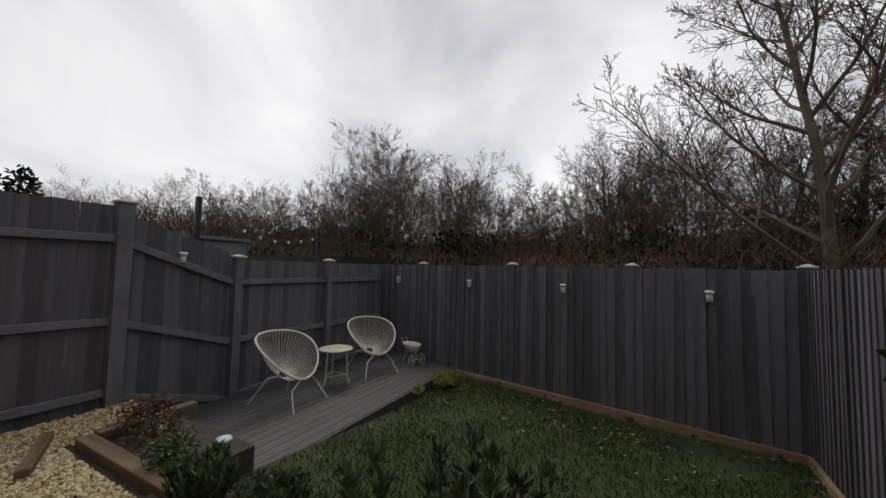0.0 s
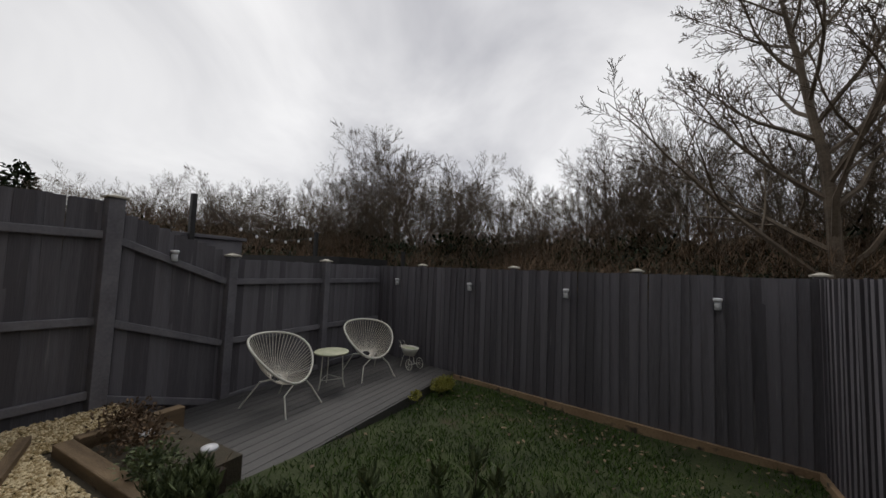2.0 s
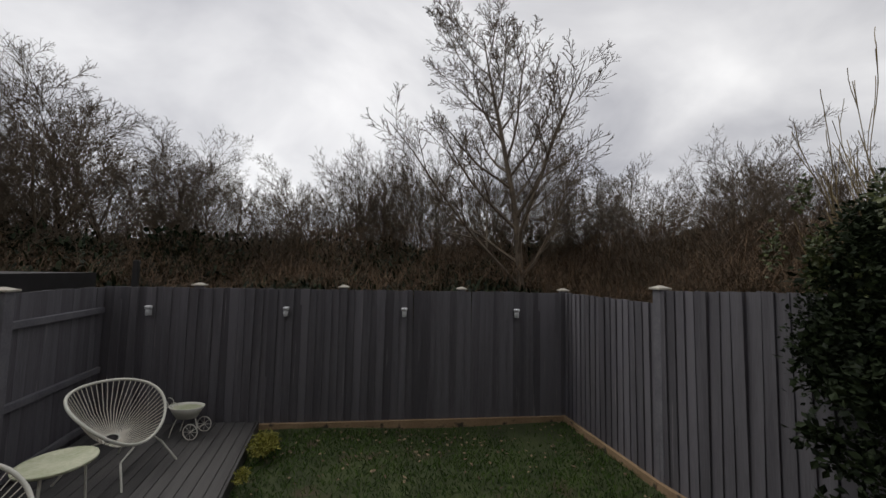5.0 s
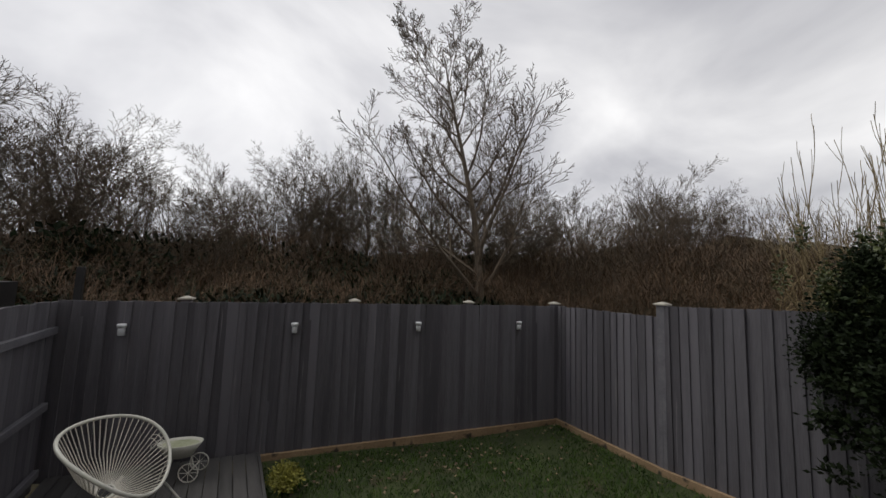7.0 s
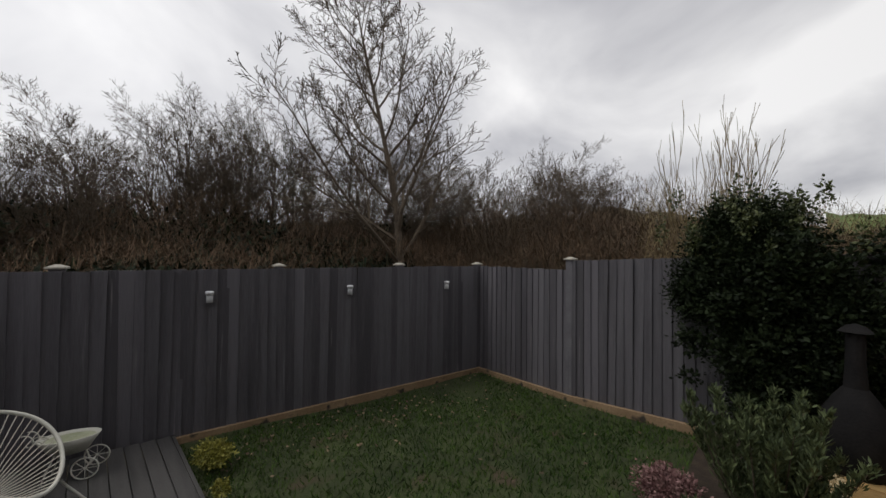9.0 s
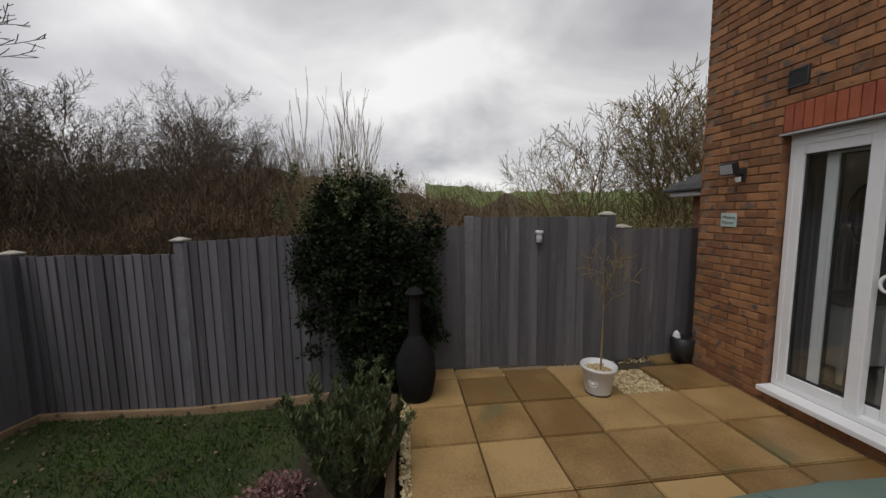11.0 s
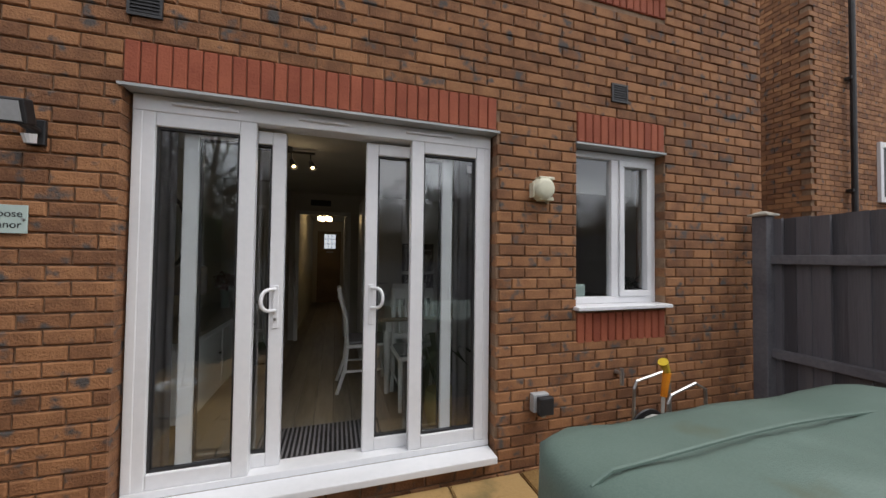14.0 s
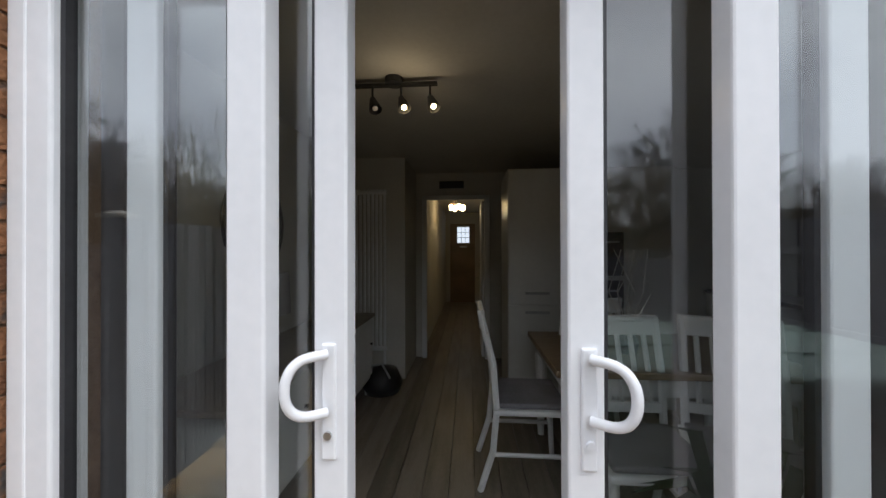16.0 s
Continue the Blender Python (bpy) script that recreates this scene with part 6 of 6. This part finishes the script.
# ---- neighbours ----
nh = thing("neighbour_house", "brown brick neighbouring house with black drainpipe", "house")
bm = quick()
box(bm, -12.0, -6.22, -7.0, -0.92, -0.5, 6.0)
part("wall", bm, MORTAR, nh)
nv, nf = [], []
for c in range(-6, 79):
    z = c * 0.075
    for i in range(48):
        if i < 26:
            x1 = -6.2 - i * 0.2 - (0.1 if c % 2 else 0.0)
            o, e = (x1, -0.9, z), (-1, 0)
        else:
            o, e = (-6.2, -0.92 - (i - 26) * 0.2 - (0.1 if c % 2 else 0.0), z), (0, -1)
        n0 = len(nv)
        for back in (0.02, 0.0):
            for u, w in ((0.0, 0.0), (0.192, 0.0), (0.192, 0.066), (0.0, 0.066)):
                px, py = o[0] + e[0] * u, o[1] + e[1] * u
                nv.append((px, py - back, z + w) if e[0] else (px - back, py, z + w))
        nf += [(n0 + 4, n0 + 5, n0 + 6, n0 + 7)] + [(n0 + j, n0 + (j + 1) % 4, n0 + 4 + (j + 1) % 4, n0 + 4 + j) for j in range(4)]
tagged(raw("brickwork", nv, nf, BRICK, nh), "brown brick courses", kind="stuff")
bm = quick()
cyl(bm, (-7.0, -0.83, -0.4), (-7.0, -0.83, 6.0), 0.035, 0.035, 10)
part("drainpipe", bm, BLACK, nh)
for z in (0.8, 2.4, 4.0):
    bm = quick()
    box(bm, -7.06, -6.94, -0.895, -0.82, z, z + 0.04, None, 0.004)
    part("pipe_clip", bm, BLACK, nh)
bm = quick()
for q in ((-8.7, -7.72, 2.3, 2.38), (-8.7, -7.72, 3.12, 3.2), (-7.8, -7.72, 2.38, 3.12), (-8.7, -8.62, 2.38, 3.12)):
    box(bm, q[0], q[1], -0.92, -0.86, q[2], q[3], None, 0.005)
w_ = part("window", bm, UPVC, nh)
bm = quick()
box(bm, -8.62, -7.8, -0.895, -0.885, 2.38, 3.12)
part("pane", bm, GASKET, w_, "dark window pane")
garage = thing("garage", "low brick garage with hipped dark tiled roof beyond the passage", "garage")
bm = quick()
box(bm, 2.55, 3.35, -6.0, -1.4, -0.5, 1.86)
part("wall", bm, BRICK, garage)
bm = quick()
box(bm, 2.42, 3.58, -6.15, -1.18, 1.862, 1.93, None, 0.006)
part("fascia", bm, UPVC, garage, "white fascia board under the eaves")
for sgn in (-1, 1):
    for i in range(7):
        u0, u1 = i / 7, (i + 1) / 7
        bm = quick()
        hw0, hw1 = 0.66 * (1 - u0), 0.66 * (1 - u1)
        zz0, zz1 = 1.94 + 0.5 * u0, 1.955 + 0.5 * u1
        ya0, ya1 = -1.10 - 0.75 * u0, -1.10 - 0.75 * u1
        q = [bm.verts.new(p) for p in ((3.0 + sgn * hw0, ya0, zz0), (3.0 + sgn * hw0, -6.2, zz0), (3.0 + sgn * hw1, -6.2, zz1), (3.0 + sgn * hw1, ya1, zz1),
                                       (3.0 + sgn * hw0, ya0, zz0 + 0.025), (3.0 + sgn * hw0, -6.2, zz0 + 0.025), (3.0 + sgn * hw1, -6.2, zz1 + 0.02), (3.0 + sgn * hw1, ya1, zz1 + 0.02))]
        for c in ((0, 1, 2, 3), (4, 5, 6, 7), (0, 1, 5, 4), (2, 3, 7, 6), (0, 3, 7, 4), (1, 2, 6, 5)):
            bm.faces.new([q[k_] for k_ in c])
        part("tile_course", bm, ROOFTILE, garage)
for i in range(7):
    u0, u1 = i / 7, (i + 1) / 7
    hw0, hw1 = 0.66 * (1 - u0), max(0.01, 0.66 * (1 - u1))
    zz0, zz1, ya0, ya1 = 1.94 + 0.5 * u0, 1.955 + 0.5 * u1, -1.10 - 0.75 * u0, -1.10 - 0.75 * u1
    bm = quick()
    q = [bm.verts.new(p) for p in ((3.0 - hw0, ya0, zz0), (3.0 + hw0, ya0, zz0), (3.0 + hw1, ya1, zz1), (3.0 - hw1, ya1, zz1),
                                   (3.0 - hw0, ya0, zz0 + 0.025), (3.0 + hw0, ya0, zz0 + 0.025), (3.0 + hw1, ya1, zz1 + 0.02), (3.0 - hw1, ya1, zz1 + 0.02))]
    for c in ((0, 1, 2, 3), (4, 5, 6, 7), (0, 1, 5, 4), (2, 3, 7, 6), (0, 3, 7, 4), (1, 2, 6, 5)):
        bm.faces.new([q[k_] for k_ in c])
    part("tile_course", bm, ROOFTILE, garage)
shed = thing("shed", "pale grey boarded shed next door, its flat roof above the fence", "shed")
bm = quick()
box(bm, -5.88, -5.12, 5.35, 6.35, -0.3, 1.59)
part("body", bm, RAIL, shed)
for i in range(9):
    bm = quick()
    box(bm, -5.9, -5.1, 5.33, 6.37, -0.3 + i * 0.21, -0.3 + i * 0.21 + 0.2, None, 0.005)
    part("board", bm, RAIL, shed)
bm = quick()
box(bm, -5.95, -5.05, 5.28, 6.42, 1.595, 1.65, None, 0.006)
part("roof", bm, RAIL, shed)
dsh = thing("outbuilding", "long dark low outbuilding roof next door", "shed")
bm = quick()
box(bm, -7.5, -4.2, 7.8, 9.4, -0.4, 1.42)
part("body", bm, BLACK, dsh)
for x, y, z, lab in ((-5.0, 5.5, 2.25, "dark timber lamp pole next door"), (-5.1, 8.0, 1.95, "dark post holding string lights next door"), (-3.62, 9.2, 1.62, "short dark post behind the fence")):
    bm = quick()
    box(bm, x - 0.035, x + 0.035, y - 0.035, y + 0.035, -0.5, z, None, 0.005)
    single("pole", bm, BLACK, lab, "pole")
st = thing("string_lights", "string of small white bulbs hung between poles", "string lights")
bm = quick()
P = [Vector((-5.0, 5.5, 2.2)).lerp(Vector((-5.1, 8.0, 1.85)), i / 16) - Vector((0, 0, 0.32 * math.sin(math.pi * i / 16))) for i in range(17)]
tube(bm, P, 0.006, 4)
part("cable", bm, BLACK, st)
for i in range(5, 16, 2):
    bm = quick()
    lathe(bm, [(0.001, 0.0), (0.022, 0.015), (0.026, 0.035), (0.012, 0.06)], 10, Matrix.Translation(P[i] - Vector((0, 0, 0.065))))
    part("bulb", bm, CERAMIC, st)
con = thing("conifer", "dark distant conifers behind the houses", "tree")
for i, (x, y, h) in enumerate(((-19, 4.2, 6.6), (-19.5, 5.4, 6.8), (-19, 6.5, 5.2), (-20, 3.0, 6.2))):
    leaf_cloud("foliage", "", LEAF, [(x, y, 0.6 + h * 0.16 * k_, 1.5 - 0.27 * k_, 1.5 - 0.27 * k_, 0.7) for k_ in range(5)], 9000, 0.2, 30 + i, "", parent=con, shell=0.4)
for i, (x, y, s) in enumerate(((-9.2, 14.0, 1.0), (-5.2, 15.0, 0.9))):
    ob = leaf_cloud("ivy", "", LEAF, [(x, y, 1.4 * s, 1.2, 1.0, 1.2)], 5000, 0.2, 40 + i, "", shell=0.3)
    tagged(ob, "dark mass of ivy and holly in the wood", "ivy", kind="stuff")
